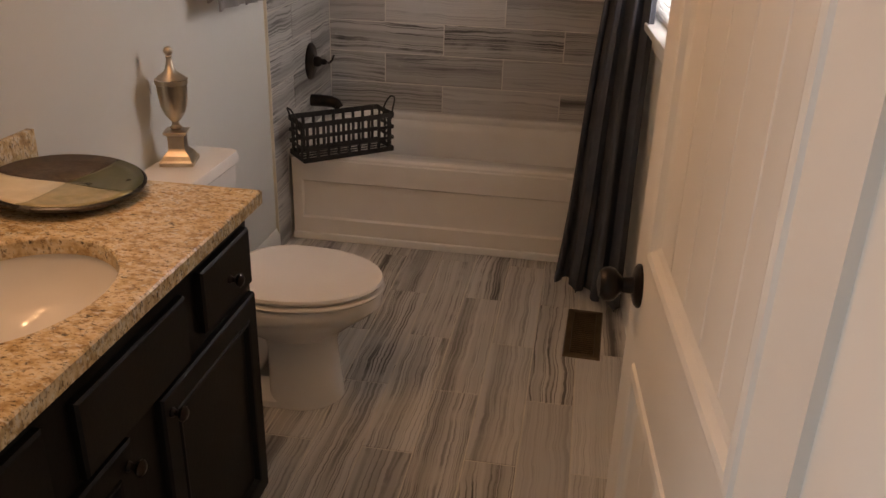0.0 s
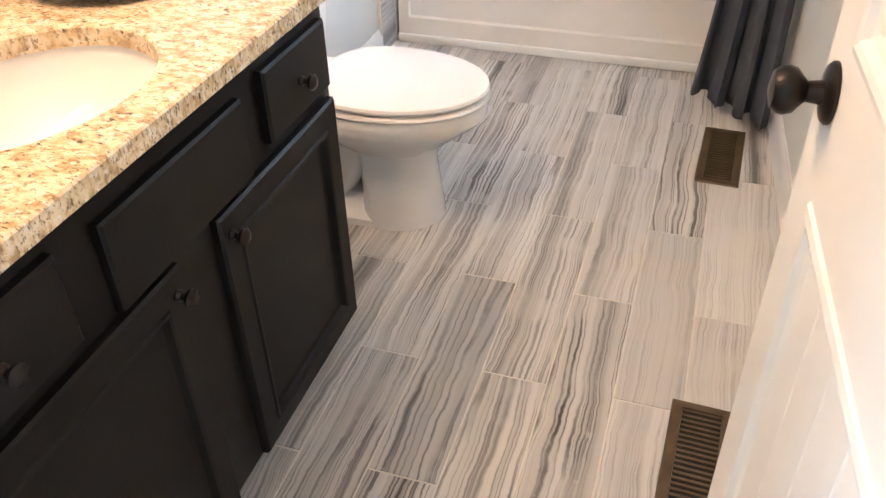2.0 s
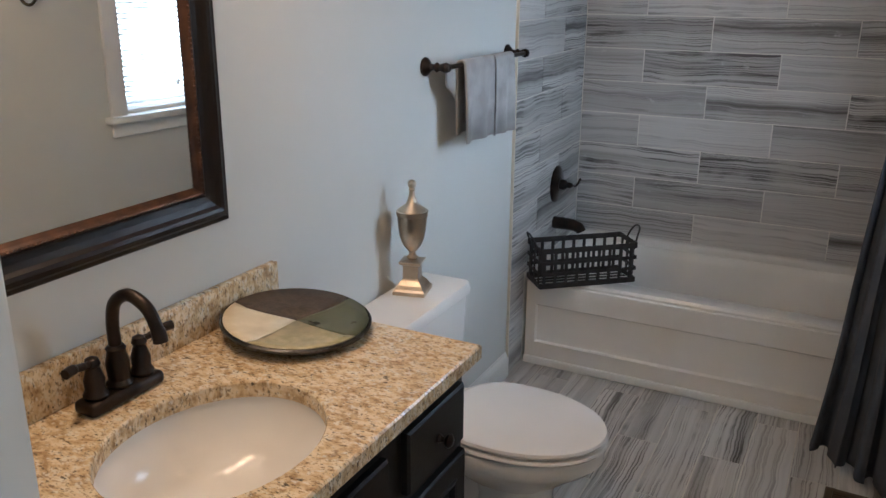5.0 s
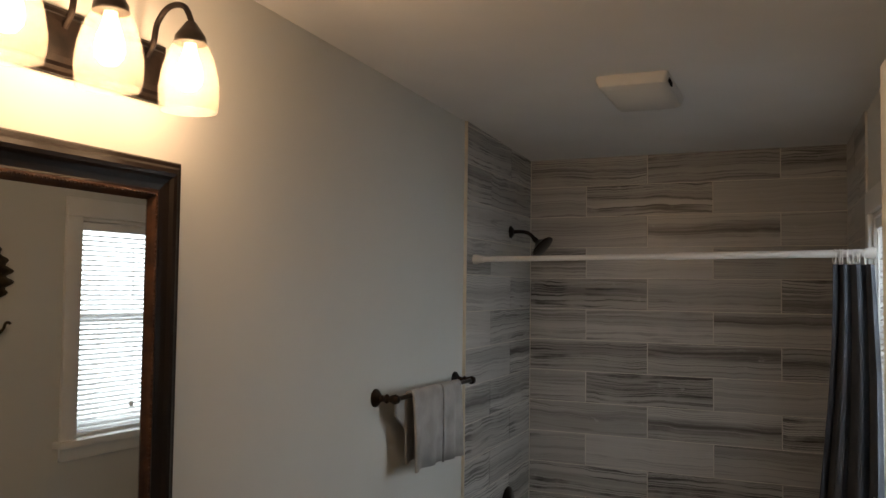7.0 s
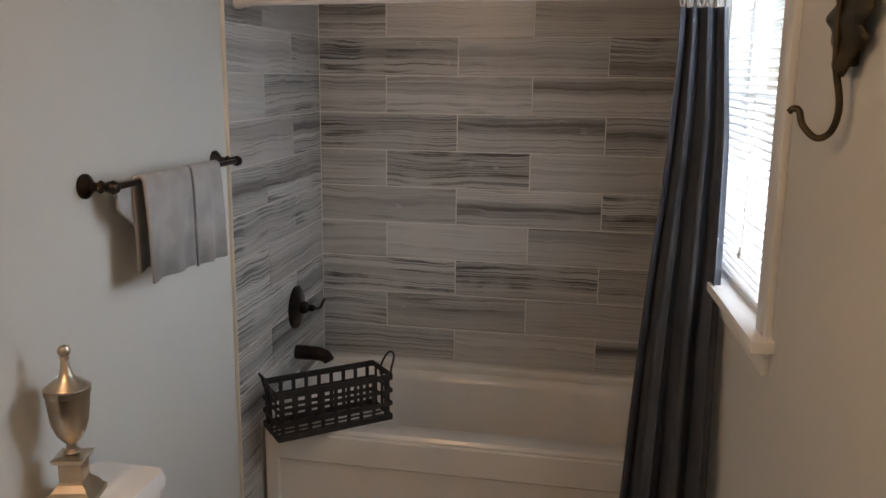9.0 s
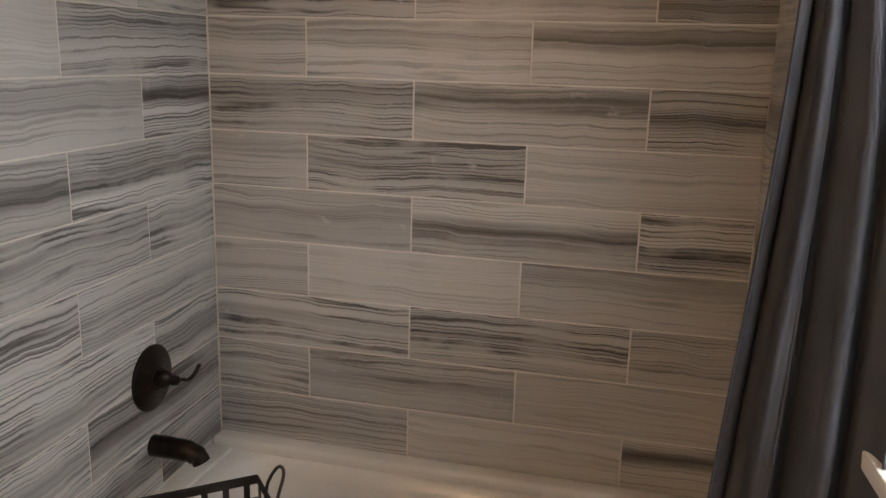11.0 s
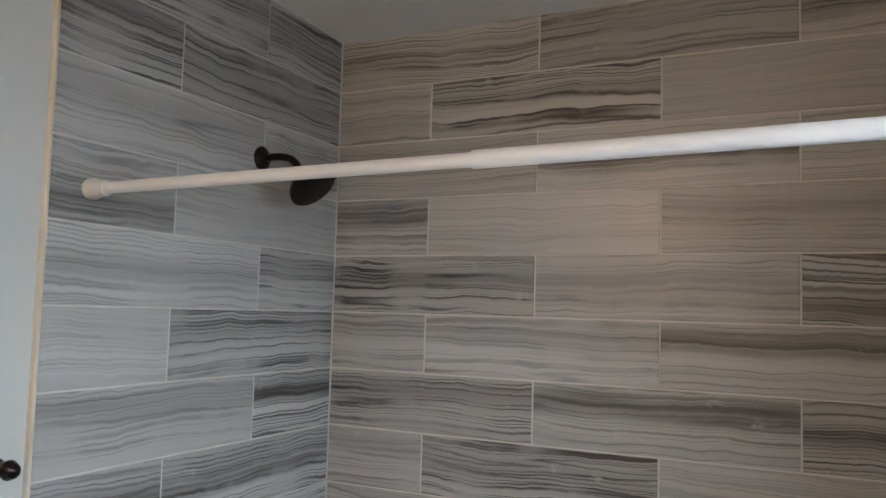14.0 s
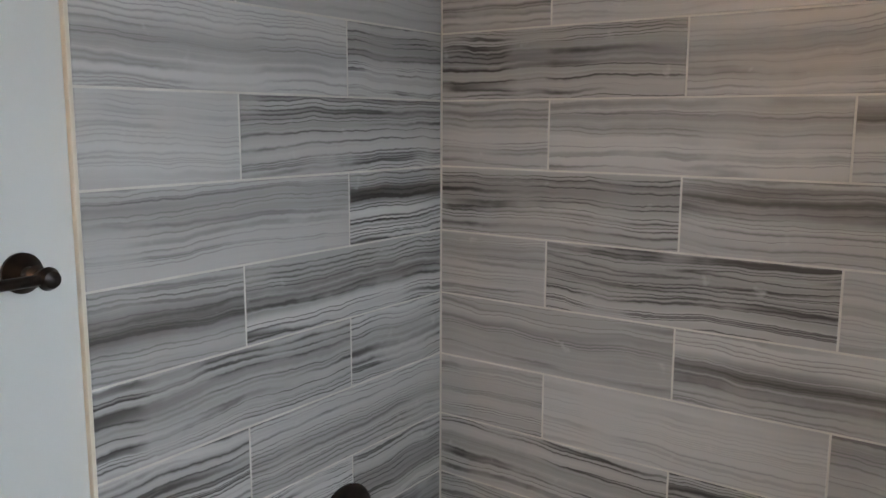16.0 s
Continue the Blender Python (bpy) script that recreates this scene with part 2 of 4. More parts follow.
SHADE = bpy.data.materials.new("seeded_glass_shade")
SHADE.use_nodes = True
_n = SHADE.node_tree.nodes
_p = _n["Principled BSDF"]
_p.inputs["Base Color"].default_value = (0.95, 0.92, 0.86, 1)
_p.inputs["Roughness"].default_value = 0.12
_tl = node(SHADE, "ShaderNodeBsdfTranslucent", Color=(0.16, 0.14, 0.115, 1))
_tr = node(SHADE, "ShaderNodeBsdfTransparent", Color=(0.97, 0.95, 0.92, 1))
_m1, _m2 = node(SHADE, "ShaderNodeMixShader", Fac=0.55), node(SHADE, "ShaderNodeMixShader", Fac=0.10)
_seed = node(SHADE, "ShaderNodeTexNoise", Scale=120.0, Detail=2.0)
link(SHADE, ramp(SHADE, _seed.outputs[0], [(0.4, (0.86,) * 3), (0.62, (0.96,) * 3)]).outputs[0], _m1.inputs[0])
link(SHADE, _tl.outputs[0], _m1.inputs[1])
link(SHADE, _tr.outputs[0], _m1.inputs[2])
link(SHADE, _m1.outputs[0], _m2.inputs[1])
link(SHADE, _p.outputs[0], _m2.inputs[2])
link(SHADE, _m2.outputs[0], _n["Material Output"].inputs[0])


# ---- mesh helpers ----
def box(bm, x0, x1, y0, y1, z0, z1, bevel=0.0, segs=2):
    made = bmesh.ops.create_cube(bm, size=1.0, matrix=Matrix.LocRotScale(((x0 + x1) / 2, (y0 + y1) / 2, (z0 + z1) / 2), None, (x1 - x0, y1 - y0, z1 - z0)))
    if bevel:
        edges = list({e for v in made["verts"] for e in v.link_edges})
        bmesh.ops.bevel(bm, geom=edges, offset=bevel, segments=segs, affect="EDGES", profile=0.5)
    return bm


def boxed(*a, **k):
    return box(bmesh.new(), *a, **k)


def loft(bm, rings, closed=True, cap=(True, True)):
    """Joins rings of equal count with quads."""
    rows = [[bm.verts.new(p) for p in r] for r in rings]
    n = len(rows[0])
    for a, b in zip(rows, rows[1:]):
        for i in range(n if closed else n - 1):
            j = (i + 1) % n
            bm.faces.new((a[i], a[j], b[j], b[i]))
    if cap[0]:
        bm.faces.new(list(reversed(rows[0])))
    if cap[1]:
        bm.faces.new(rows[-1])
    return bm


def lathe(bm, profile, m=Matrix(), segs=28, square=False):
    """Turns (radius, height) pairs about z, placed by m."""
    rings = []
    for r, z in profile:
        r = max(r, 0.0004)
        if square:
            ring = [Vector((sx * r, sy * r, z)) for sx, sy in ((-1, -1), (1, -1), (1, 1), (-1, 1))]
        else:
            ring = [Vector((r * math.cos(2 * math.pi * k / segs), r * math.sin(2 * math.pi * k / segs), z)) for k in range(segs)]
        rings.append([m @ p for p in ring])
    return loft(bm, rings)


def tube(bm, pts, radius, segs=12):
    """A round bar along a path; radius is a number or one for each point."""
    pts = [Vector(p) for p in pts]
    rings, side = [], None
    for i, p in enumerate(pts):
        d = (pts[min(i + 1, len(pts) - 1)] - pts[max(i - 1, 0)]).normalized()
        if side is None:
            side = d.orthogonal().normalized()
        side = (side - d * side.dot(d)).normalized()
        up = d.cross(side)
        r = radius[i] if isinstance(radius, (list, tuple)) else radius
        rings.append([p + side * r * math.cos(2 * math.pi * k / segs) + up * r * math.sin(2 * math.pi * k / segs) for k in range(segs)])
    return loft(bm, rings)


def curve_points(pts, steps=8):
    """A smooth line through points (Catmull-Rom)."""
    pts = [Vector(p) for p in pts]
    out = []
    for i in range(len(pts) - 1):
        a, b, c, d = pts[max(i - 1, 0)], pts[i], pts[i + 1], pts[min(i + 2, len(pts) - 1)]
        for k in range(steps):
            t = k / steps
            out.append(0.5 * (2 * b + (c - a) * t + (2 * a - 5 * b + 4 * c - d) * t * t + (3 * b - a - 3 * c + d) * t ** 3))
    return out + [pts[-1]]


def rounded_rect(cx, cy, hx, hy, r, z, per=6):
    out = []
    for sx, sy, a0 in ((1, 1, 0), (-1, 1, 90), (-1, -1, 180), (1, -1, 270)):
        for k in range(per + 1):
            a = radians(a0 + 90 * k / per)
            out.append(Vector((cx + sx * (hx - r) + r * math.cos(a), cy + sy * (hy - r) + r * math.sin(a), z)))
    return out


def smooth_mesh(me, angle=35):
    for f in me.polygons:
        f.use_smooth = True
    me.set_sharp_from_angle(angle=radians(angle))


def finish(name, bm, material, smooth=True):
    bmesh.ops.recalc_face_normals(bm, faces=bm.faces[:])
    me = bpy.data.meshes.new(name)
    bm.to_mesh(me)
    bm.free()
    for m in material if isinstance(material, (list, tuple)) else (material,):
        me.materials.append(m)
    if smooth:
        smooth_mesh(me)
    return me


def part(name, bm, material, parent=None, label="", smooth=True):
    ob = new(name, finish(name, bm, material, smooth))
    if parent:
        ob.parent = parent
    if label:
        tagged(ob, label)
    return ob


def thing(name, label, category, m=None, group="", kind=""):
    ob = new(name)
    ob.empty_display_size = 0.1
    if m is not None:
        ob.matrix_world = m
    return tagged(ob, label, category, group, kind)


def structure(name, bm, material, label, m=None, smooth=False):
    ob = new(name, finish(name, bm, material, smooth))
    if m is not None:
        ob.matrix_world = m
    return tagged(ob, label, name.split("_")[0], kind="structure")


# ---- the rooms ----
CEIL = 2.44
WALL_TOP = 2.625
DOOR_X0, DOOR_X1, DOOR_WALL = 0.755, 1.465, -3.72

structure("floor", boxed(-0.7, 2.4, -5.6, 0.12, -0.12, -0.0016), GROUT, "beige grout bed under grey striped floor tiles")
structure("wall_left", boxed(-0.13, -0.010, -3.72, -0.9456, -0.0075, WALL_TOP), WALL_PAINT, "pale grey painted bathroom wall behind vanity and toilet")
structure("wall_back", boxed(-0.15, 1.60, 0.0016, 0.12, -0.0075, WALL_TOP), GROUT, "tiled back wall of the bathtub alcove")
bm = bmesh.new()
box(bm, 0.010, 0.15, WIN_Y1, 0.0, -0.0075, WALL_TOP)
box(bm, 0.010, 0.15, -3.74, WIN_Y0, -0.0075, WALL_TOP)
box(bm, 0.010, 0.15, WIN_Y0, WIN_Y1, -0.0075, WIN_Z0)
box(bm, 0.010, 0.15, WIN_Y0, WIN_Y1, WIN_Z1, WALL_TOP)
structure("wall_right", bm, WALL_PAINT, "pale grey painted wall pierced by the window", RIGHT)
bm = bmesh.new()
box(bm, -0.13, DOOR_X0, DOOR_WALL - 0.12, DOOR_WALL, -0.0075, WALL_TOP)
box(bm, DOOR_X1, 1.72, DOOR_WALL - 0.12, DOOR_WALL, -0.0075, WALL_TOP)
box(bm, DOOR_X0, DOOR_X1, DOOR_WALL - 0.12, DOOR_WALL, 2.06, WALL_TOP)
structure("wall_door", bm, WALL_PAINT, "pale grey painted wall pierced by the doorway")
structure("ceiling", boxed(-0.7, 2.4, -5.7, 0.13, 0.0, 0.2), CEILING_PAINT, "flat white painted ceiling", pose(0, 0, CEIL, -1.7, 0, 0))
# unseen hall walls close the place; the left one's opening is added for daylight
bm = bmesh.new()
box(bm, -0.7, -0.58, -5.6, -5.2, -0.0075, WALL_TOP)
box(bm, -0.7, -0.58, -4.2, -3.72, -0.0075, WALL_TOP)
box(bm, -0.7, -0.58, -5.2, -4.2, -0.0075, 0.85)
box(bm, -0.7, -0.58, -5.2, -4.2, 2.1, WALL_TOP)
structure("wall_hall_left", bm, WALL_PAINT, "unseen plain hall wall with an added opening for daylight")
structure("wall_hall_back", boxed(-0.58, 2.28, -5.6, -5.48, -0.0075, WALL_TOP), WALL_PAINT, "plain painted hall wall")
structure("wall_hall_right", boxed(2.28, 2.4, -5.6, -3.72, -0.0075, WALL_TOP), WALL_PAINT, "plain painted hall wall")
structure("wall_hall_front", boxed(-0.58, -0.13, -3.84, -3.72, -0.0075, WALL_TOP), WALL_PAINT, "plain painted hall wall")
structure("wall_hall_end", boxed(1.72, 2.28, -3.84, -3.72, -0.0075, WALL_TOP), WALL_PAINT, "plain painted hall wall")

# door casing and jambs
for k, (x0, x1, z0, z1) in enumerate(((DOOR_X0 - 0.065, DOOR_X0, 0, 2.125), (DOOR_X1, DOOR_X1 + 0.065, 0, 2.125), (DOOR_X0, DOOR_X1, 2.06, 2.125))):
    for y0, y1 in ((DOOR_WALL, DOOR_WALL + 0.014), (DOOR_WALL - 0.134, DOOR_WALL - 0.12)):
        structure("trim_door", boxed(x0, x1, y0, y1, z0, z1, bevel=0.004), WHITE_PAINT, "white painted casing round the doorway", smooth=True)
for x0, x1, z0, z1 in ((DOOR_X0, DOOR_X0 + 0.016, 0, 2.06), (DOOR_X1 - 0.016, DOOR_X1, 0, 2.06), (DOOR_X0 + 0.016, DOOR_X1 - 0.016, 2.044, 2.06)):
    structure("trim_jamb", boxed(x0, x1, DOOR_WALL - 0.12, DOOR_WALL, z0, z1, bevel=0.002), WHITE_PAINT, "white painted jamb of the doorway", smooth=True)


def baseboard(y0, y1, m, flip):
    prof = [(0, 0), (0.014, 0), (0.014, 0.085), (0.010, 0.100), (0.006, 0.108), (0.004, 0.118), (0, 0.118)]
    bm = bmesh.new()
    loft(bm, [[Vector((flip * px, y, pz)) for px, pz in prof] for y in (y0, y1)])
    return structure("baseboard", bm, WHITE_PAINT, "white moulded baseboard along the wall", m)


baseboard(-2.50, -0.945, pose(-0.010, 0, 0), 1)
baseboard(-3.70, -0.86, RIGHT @ pose(0.010, 0, 0), -1)
structure("trim_tile_edge", boxed(-0.010, 0.003, -0.953, -0.9455, 0.0, 2.475, bevel=0.002), EDGE_TRIM, "cream edging strip beside the wall tiles", smooth=True)

# ---- window ----
win = tagged(new("window_1"), "white double-hung window with closed horizontal blinds", "window", kind="structure")
win.matrix_world = RIGHT
yc = (WIN_Y0 + WIN_Y1) / 2
for name, b in (("casing", (-0.008, 0.010, WIN_Y0 - 0.075, WIN_Y0 + 0.004, WIN_Z0, WIN_Z1 + 0.004)), ("casing", (-0.008, 0.010, WIN_Y1 - 0.004, WIN_Y1 + 0.075, WIN_Z0, WIN_Z1 + 0.004)),
                ("casing", (-0.008, 0.010, WIN_Y0 - 0.075, WIN_Y1 + 0.075, WIN_Z1 + 0.004, WIN_Z1 + 0.085)),
                ("sill", (-0.038, 0.0895, WIN_Y0 - 0.10, WIN_Y1 + 0.10, WIN_Z0 - 0.026, WIN_Z0 + 0.0015)), ("apron", (-0.006, 0.010, WIN_Y0 - 0.075, WIN_Y1 + 0.075, WIN_Z0 - 0.085, WIN_Z0 - 0.026))):
    part(name, boxed(*b, bevel=0.004), WHITE_PAINT, win)
for name, b in (("jamb", (0.010, 0.148, WIN_Y0, WIN_Y0 + 0.014, WIN_Z0, WIN_Z1)), ("jamb", (0.010, 0.148, WIN_Y1 - 0.014, WIN_Y1, WIN_Z0, WIN_Z1)), ("head", (0.010, 0.148, WIN_Y0 + 0.014, WIN_Y1 - 0.014, WIN_Z1 - 0.014, WIN_Z1)),
                ("sash_rail", (0.09, 0.12, WIN_Y0 + 0.014, WIN_Y1 - 0.014, 1.60, 1.64)), ("sash_rail", (0.09, 0.12, WIN_Y0 + 0.014, WIN_Y1 - 0.014, WIN_Z0 + 0.001, WIN_Z0 + 0.05)),
                ("sash_stile", (0.09, 0.12, WIN_Y0 + 0.014, WIN_Y0 + 0.05, WIN_Z0 + 0.05, 1.60)), ("sash_stile", (0.09, 0.12, WIN_Y1 - 0.05, WIN_Y1 - 0.014, WIN_Z0 + 0.05, 1.60)),
                ("sash_stile", (0.09, 0.12, WIN_Y0 + 0.014, WIN_Y0 + 0.05, 1.64, WIN_Z1 - 0.014)), ("sash_stile", (0.09, 0.12, WIN_Y1 - 0.05, WIN_Y1 - 0.014, 1.64, WIN_Z1 - 0.014))):
    part(name, boxed(*b, bevel=0.002), WHITE_PAINT, win)
for z0, z1 in ((WIN_Z0 + 0.05, 1.60), (1.64, WIN_Z1 - 0.014)):
    pane = part("pane", boxed(0.103, 0.107, WIN_Y0 + 0.05, WIN_Y1 - 0.05, z0, z1), GLASS, win, "clear window glass")
    pane.visible_shadow = False

blind = thing("window_blind", "white slatted horizontal blind hung inside the window frame", "blind", RIGHT)
part("headrail", boxed(0.018, 0.055, WIN_Y0 + 0.018, WIN_Y1 - 0.018, WIN_Z1 - 0.052, WIN_Z1 - 0.016, bevel=0.003), BLIND, blind)
part("bottom_rail", boxed(0.022, 0.050, WIN_Y0 + 0.020, WIN_Y1 - 0.020, WIN_Z0 + 0.001, WIN_Z0 + 0.018, bevel=0.004), BLIND, blind)
slat = bmesh.new()
loft(slat, [[Vector((math.cos(radians(22)) * u, y, math.sin(radians(22)) * u + 0.002 * (1 - (u / 0.0125) ** 2) + dz)) for u, dz in ((-0.0125, 0), (-0.006, 0), (0, 0), (0.006, 0), (0.0125, 0), (0.0125, -0.0008), (0, -0.0008), (-0.0125, -0.0008))]
            for y in (WIN_Y0 + 0.020, WIN_Y1 - 0.020)])
slat_mesh = finish("slat", slat, BLIND)
z = WIN_Z0 + 0.028
while z < WIN_Z1 - 0.06:
    s = new("slat", slat_mesh)
    s.parent, s.location = blind, (0.036, 0, z)
    z += 0.0215
for y in (WIN_Y0 + 0.13, WIN_Y1 - 0.13):
    part("ladder_cord", tube(bmesh.new(), [(0.036, y, WIN_Z0 + 0.02), (0.036, y, WIN_Z1 - 0.03)], 0.0012, 6), BLIND, blind)
part("tilt_wand", tube(bmesh.new(), [(0.016, WIN_Y1 - 0.08, WIN_Z1 - 0.06), (0.014, WIN_Y1 - 0.075, 1.53)], 0.004, 8), WHITE_PLASTIC, blind)
for dy in (0.0, 0.012):
    part("pull_tassel", lathe(bmesh.new(), [(0.002, 0.03), (0.005, 0.018), (0.006, 0.0)], pose(0.012, WIN_Y0 + 0.30 + dy, WIN_Z0 + 0.10), 10), WHITE_PLASTIC, blind)
    part("pull_cord", tube(bmesh.new(), [(0.014, WIN_Y0 + 0.30 + dy, WIN_Z0 + 0.128), (0.018, WIN_Y0 + 0.30, WIN_Z1 - 0.05)], 0.0009, 6), BLIND, blind)

# ---- bathtub ----
TUB_Y = -0.765
tub = thing("bathtub", "glossy off-white built-in bathtub with recessed apron panel", "bathtub")
bm = bmesh.new()
cx, cy = 0.727, -0.380
rings = [rounded_rect(cx, cy, 0.721, 0.375, 0.012, 0.388), rounded_rect(cx, cy, 0.722, 0.377, 0.012, 0.402), rounded_rect(cx, cy, 0.715, 0.370, 0.014, 0.414),
         rounded_rect(cx, cy + 0.012, 0.655, 0.300, 0.13, 0.415), rounded_rect(cx, cy + 0.012, 0.640, 0.286, 0.13, 0.405), rounded_rect(cx, cy + 0.012, 0.625, 0.272, 0.13, 0.37),
         rounded_rect(cx, cy + 0.010, 0.585, 0.245, 0.13, 0.16), rounded_rect(cx, cy + 0.008, 0.555, 0.220, 0.12, 0.075), rounded_rect(cx, cy + 0.008, 0.48, 0.16, 0.09, 0.055)]
loft(bm, rings, cap=(False, True))
part("basin", bm, ACRYLIC, tub)
part("end_lip", boxed(-0.040, 0.045, -0.73, -0.003, 0.385, 0.422, bevel=0.008, segs=3), ACRYLIC, tub)
part("rear_lip", boxed(-0.026, 1.449, -0.070, -0.002, 0.40, 0.447, bevel=0.014, segs=4), ACRYLIC, tub)
bm = bmesh.new()
x0, x1 = 0.006, 1.448
px0, px1, pz0, pz1 = 0.052, 1.402, 0.105, 0.290
outer = [(x0, 0.0), (x1, 0.0), (x1, 0.392), (x0, 0.392)]
inner = [(px0, pz0), (px1, pz0), (px1, pz1), (px0, pz1)]


def pane_ring(points, y):
    return [Vector((x, y, z)) for x, z in points]


def inset(points, d):
    (ax, az), (bx, bz) = points[0], points[2]
    return [(ax + d, az + d), (bx - d, az + d), (bx - d, bz - d), (ax + d, bz - d)]


loft(bm, [pane_ring(outer, TUB_Y + 0.05), pane_ring(outer, TUB_Y + 0.004), pane_ring(inset(outer, 0.004), TUB_Y), pane_ring(inner, TUB_Y), pane_ring(inset(inner, 0.008), TUB_Y + 0.010), pane_ring(inset(inner, 0.016), TUB_Y + 0.012)])
part("apron", bm, ACRYLIC, tub)
part("toe_moulding", boxed(0.006, 1.448, TUB_Y - 0.016, TUB_Y - 0.0005, 0.0, 0.036, bevel=0.006, segs=3), WHITE_PAINT, tub)

# ---- tub fittings ----
valve = thing("shower_valve", "dark bronze round shower valve with lever handle", "valve", LEFT @ pose(0, -0.366, 0.750, 0, 90, 0))
part("escutcheon", lathe(bmesh.new(), [(0.088, 0.0005), (0.088, 0.006), (0.080, 0.013), (0.035, 0.018), (0.030, 0.022)], segs=40), BRONZE, valve)
part("hub", lathe(bmesh.new(), [(0.024, 0.020), (0.026, 0.040), (0.020, 0.052), (0.013, 0.058), (0.015, 0.066), (0.012, 0.078), (0.004, 0.084)]), BRONZE, valve)
part("lever", tube(bmesh.new(), curve_points([(0, 0, 0.070), (0.004, 0.020, 0.078), (0.012, 0.040, 0.082), (0.004, 0.058, 0.090), (-0.012, 0.074, 0.094), (-0.018, 0.080, 0.096)]), 0.0055), BRONZE, valve)

spout = thing("tub_spout", "dark bronze curved bathtub spout on the tiled wall", "spout", LEFT @ pose(0, -0.372, 0.562, 0, 90, 0))
part("body", tube(bmesh.new(), curve_points([(0, 0, 0.0005), (0, 0, 0.05), (0.003, 0, 0.10), (0.014, 0, 0.128), (0.030, 0, 0.138)]), [0.030] * 9 + [0.029] * 8 + [0.027] * 8 + [0.024] * 8), BRONZE, spout)

shower = thing("shower", "dark bronze shower head on a curved arm", "shower head", LEFT)
part("flange", lathe(bmesh.new(), [(0.030, 0.0005), (0.030, 0.005), (0.020, 0.014), (0.012, 0.018)], pose(0, -0.346, 2.045, 0, 90, 0)), BRONZE, shower)
part("arm", tube(bmesh.new(), curve_points([(0.004, -0.346, 2.045), (0.055, -0.348, 2.046), (0.095, -0.352, 2.036), (0.124, -0.355, 2.008)]), 0.0095), BRONZE, shower)
part("head", lathe(bmesh.new(), [(0.012, 0.0), (0.014, 0.012), (0.012, 0.018), (0.022, 0.030), (0.045, 0.044), (0.060, 0.054), (0.062, 0.062), (0.056, 0.064)], look((0.121, -0.355, 2.011), (0.235, -0.370, 1.905)) @ pose(0, 0, 0, 180, 0, 0)), BRONZE, shower)

ROD_Y, ROD_Z = -0.855, 1.895
rod = thing("shower_curtain_rod", "white telescoping tension rod across the alcove", "curtain rod")
part("outer_tube", tube(bmesh.new(), [(0.03, ROD_Y, ROD_Z), (0.80, ROD_Y, ROD_Z + 0.009)], 0.0112, 20), WHITE_METAL, rod)
part("inner_tube", tube(bmesh.new(), [(0.795, ROD_Y, ROD_Z + 0.009), (1.49, ROD_Y, ROD_Z + 0.017)], 0.0138, 20), WHITE_METAL, rod)
part("end_cap", lathe(bmesh.new(), [(0.020, 0.0), (0.021, 0.012), (0.016, 0.030), (0.015, 0.044)], pose(-0.002, ROD_Y, ROD_Z, 0, 90, 0)), WHITE_PLASTIC, rod)
part("end_cap", lathe(bmesh.new(), [(0.020, 0.0), (0.021, 0.012), (0.016, 0.030), (0.015, 0.036)], pose(1.512, ROD_Y, ROD_Z + 0.017, 0, -90, 0)), WHITE_PLASTIC, rod)

curtain = thing("shower_curtain", "dark slate grey fabric shower curtain drawn aside, hanging from the rod", "curtain")
bm = bmesh.new()
COLS, ROWS_ = 150, 40
grid = []
for j in range(ROWS_ + 1):
    v = j / ROWS_
    z = 1.872 - v * (1.872 - 0.045)
    left = 1.372 - 0.140 * v ** 1.3 + 0.005 * math.sin(9 * v)
    right = 1.505 + 0.005 * math.sin(6 * v)
    row = []
    for i in range(COLS + 1):
        u = i / COLS
        folds = math.sin(2 * math.pi * 3.6 * u + 0.8 * math.sin(2.2 * v + 4 * u)) + 0.14 * math.sin(2 * math.pi * 11 * u + 2.4 * v)
        amp = 0.026 + 0.036 * v
        x = left + (right - left) * (u + 0.025 * math.sin(2 * math.pi * 9 * u + 1.2))
        y = ROD_Y - 0.004 - 0.15 * min(v * 1.25, 1.0) ** 1.5 - amp * folds * 0.75 - 0.15 * u * min(v * 5, 1.0) - 0.10 * v * u
        row.append(bm.verts.new((x, y, z)))
    grid.append(row)
for a, b in zip(grid, grid[1:]):
    for i in range(COLS):
        bm.faces.new((a[i], a[i + 1], b[i + 1], b[i]))
cloth = part("cloth", bm, CURTAIN, curtain)
cloth.modifiers.new("thickness", "SOLIDIFY").thickness = 0.002
ring_bm = bmesh.new()
ring_pts = [(0, 0.023 * math.cos(a), -0.006 + 0.026 * math.sin(a)) for a in [2 * math.pi * k / 20 for k in range(21)]]
tube(ring_bm, ring_pts, 0.0022, 8)
ring_mesh = finish("ring", ring_bm, WHITE_PLASTIC)
for k in range(8):
    r = new("ring", ring_mesh)
    r.parent, r.location, r.rotation_euler = curtain, (1.380 + 0.0135 * k + 0.004 * (k % 2), ROD_Y, ROD_Z + 0.011), (0, 0, radians(12 - 7 * (k % 4)))

# ---- wire basket ----
basket = thing("strap_basket", "dark metal strap basket with looped handles on the tub rim", "basket", pose(0.120, -0.905, 0.4155, 0, 0, 41))
BL, BW, BH = 0.44, 0.17, 0.18


def strap(name, b):
    part(name, boxed(*b, bevel=0.0008, segs=1), DARK_METAL, basket)


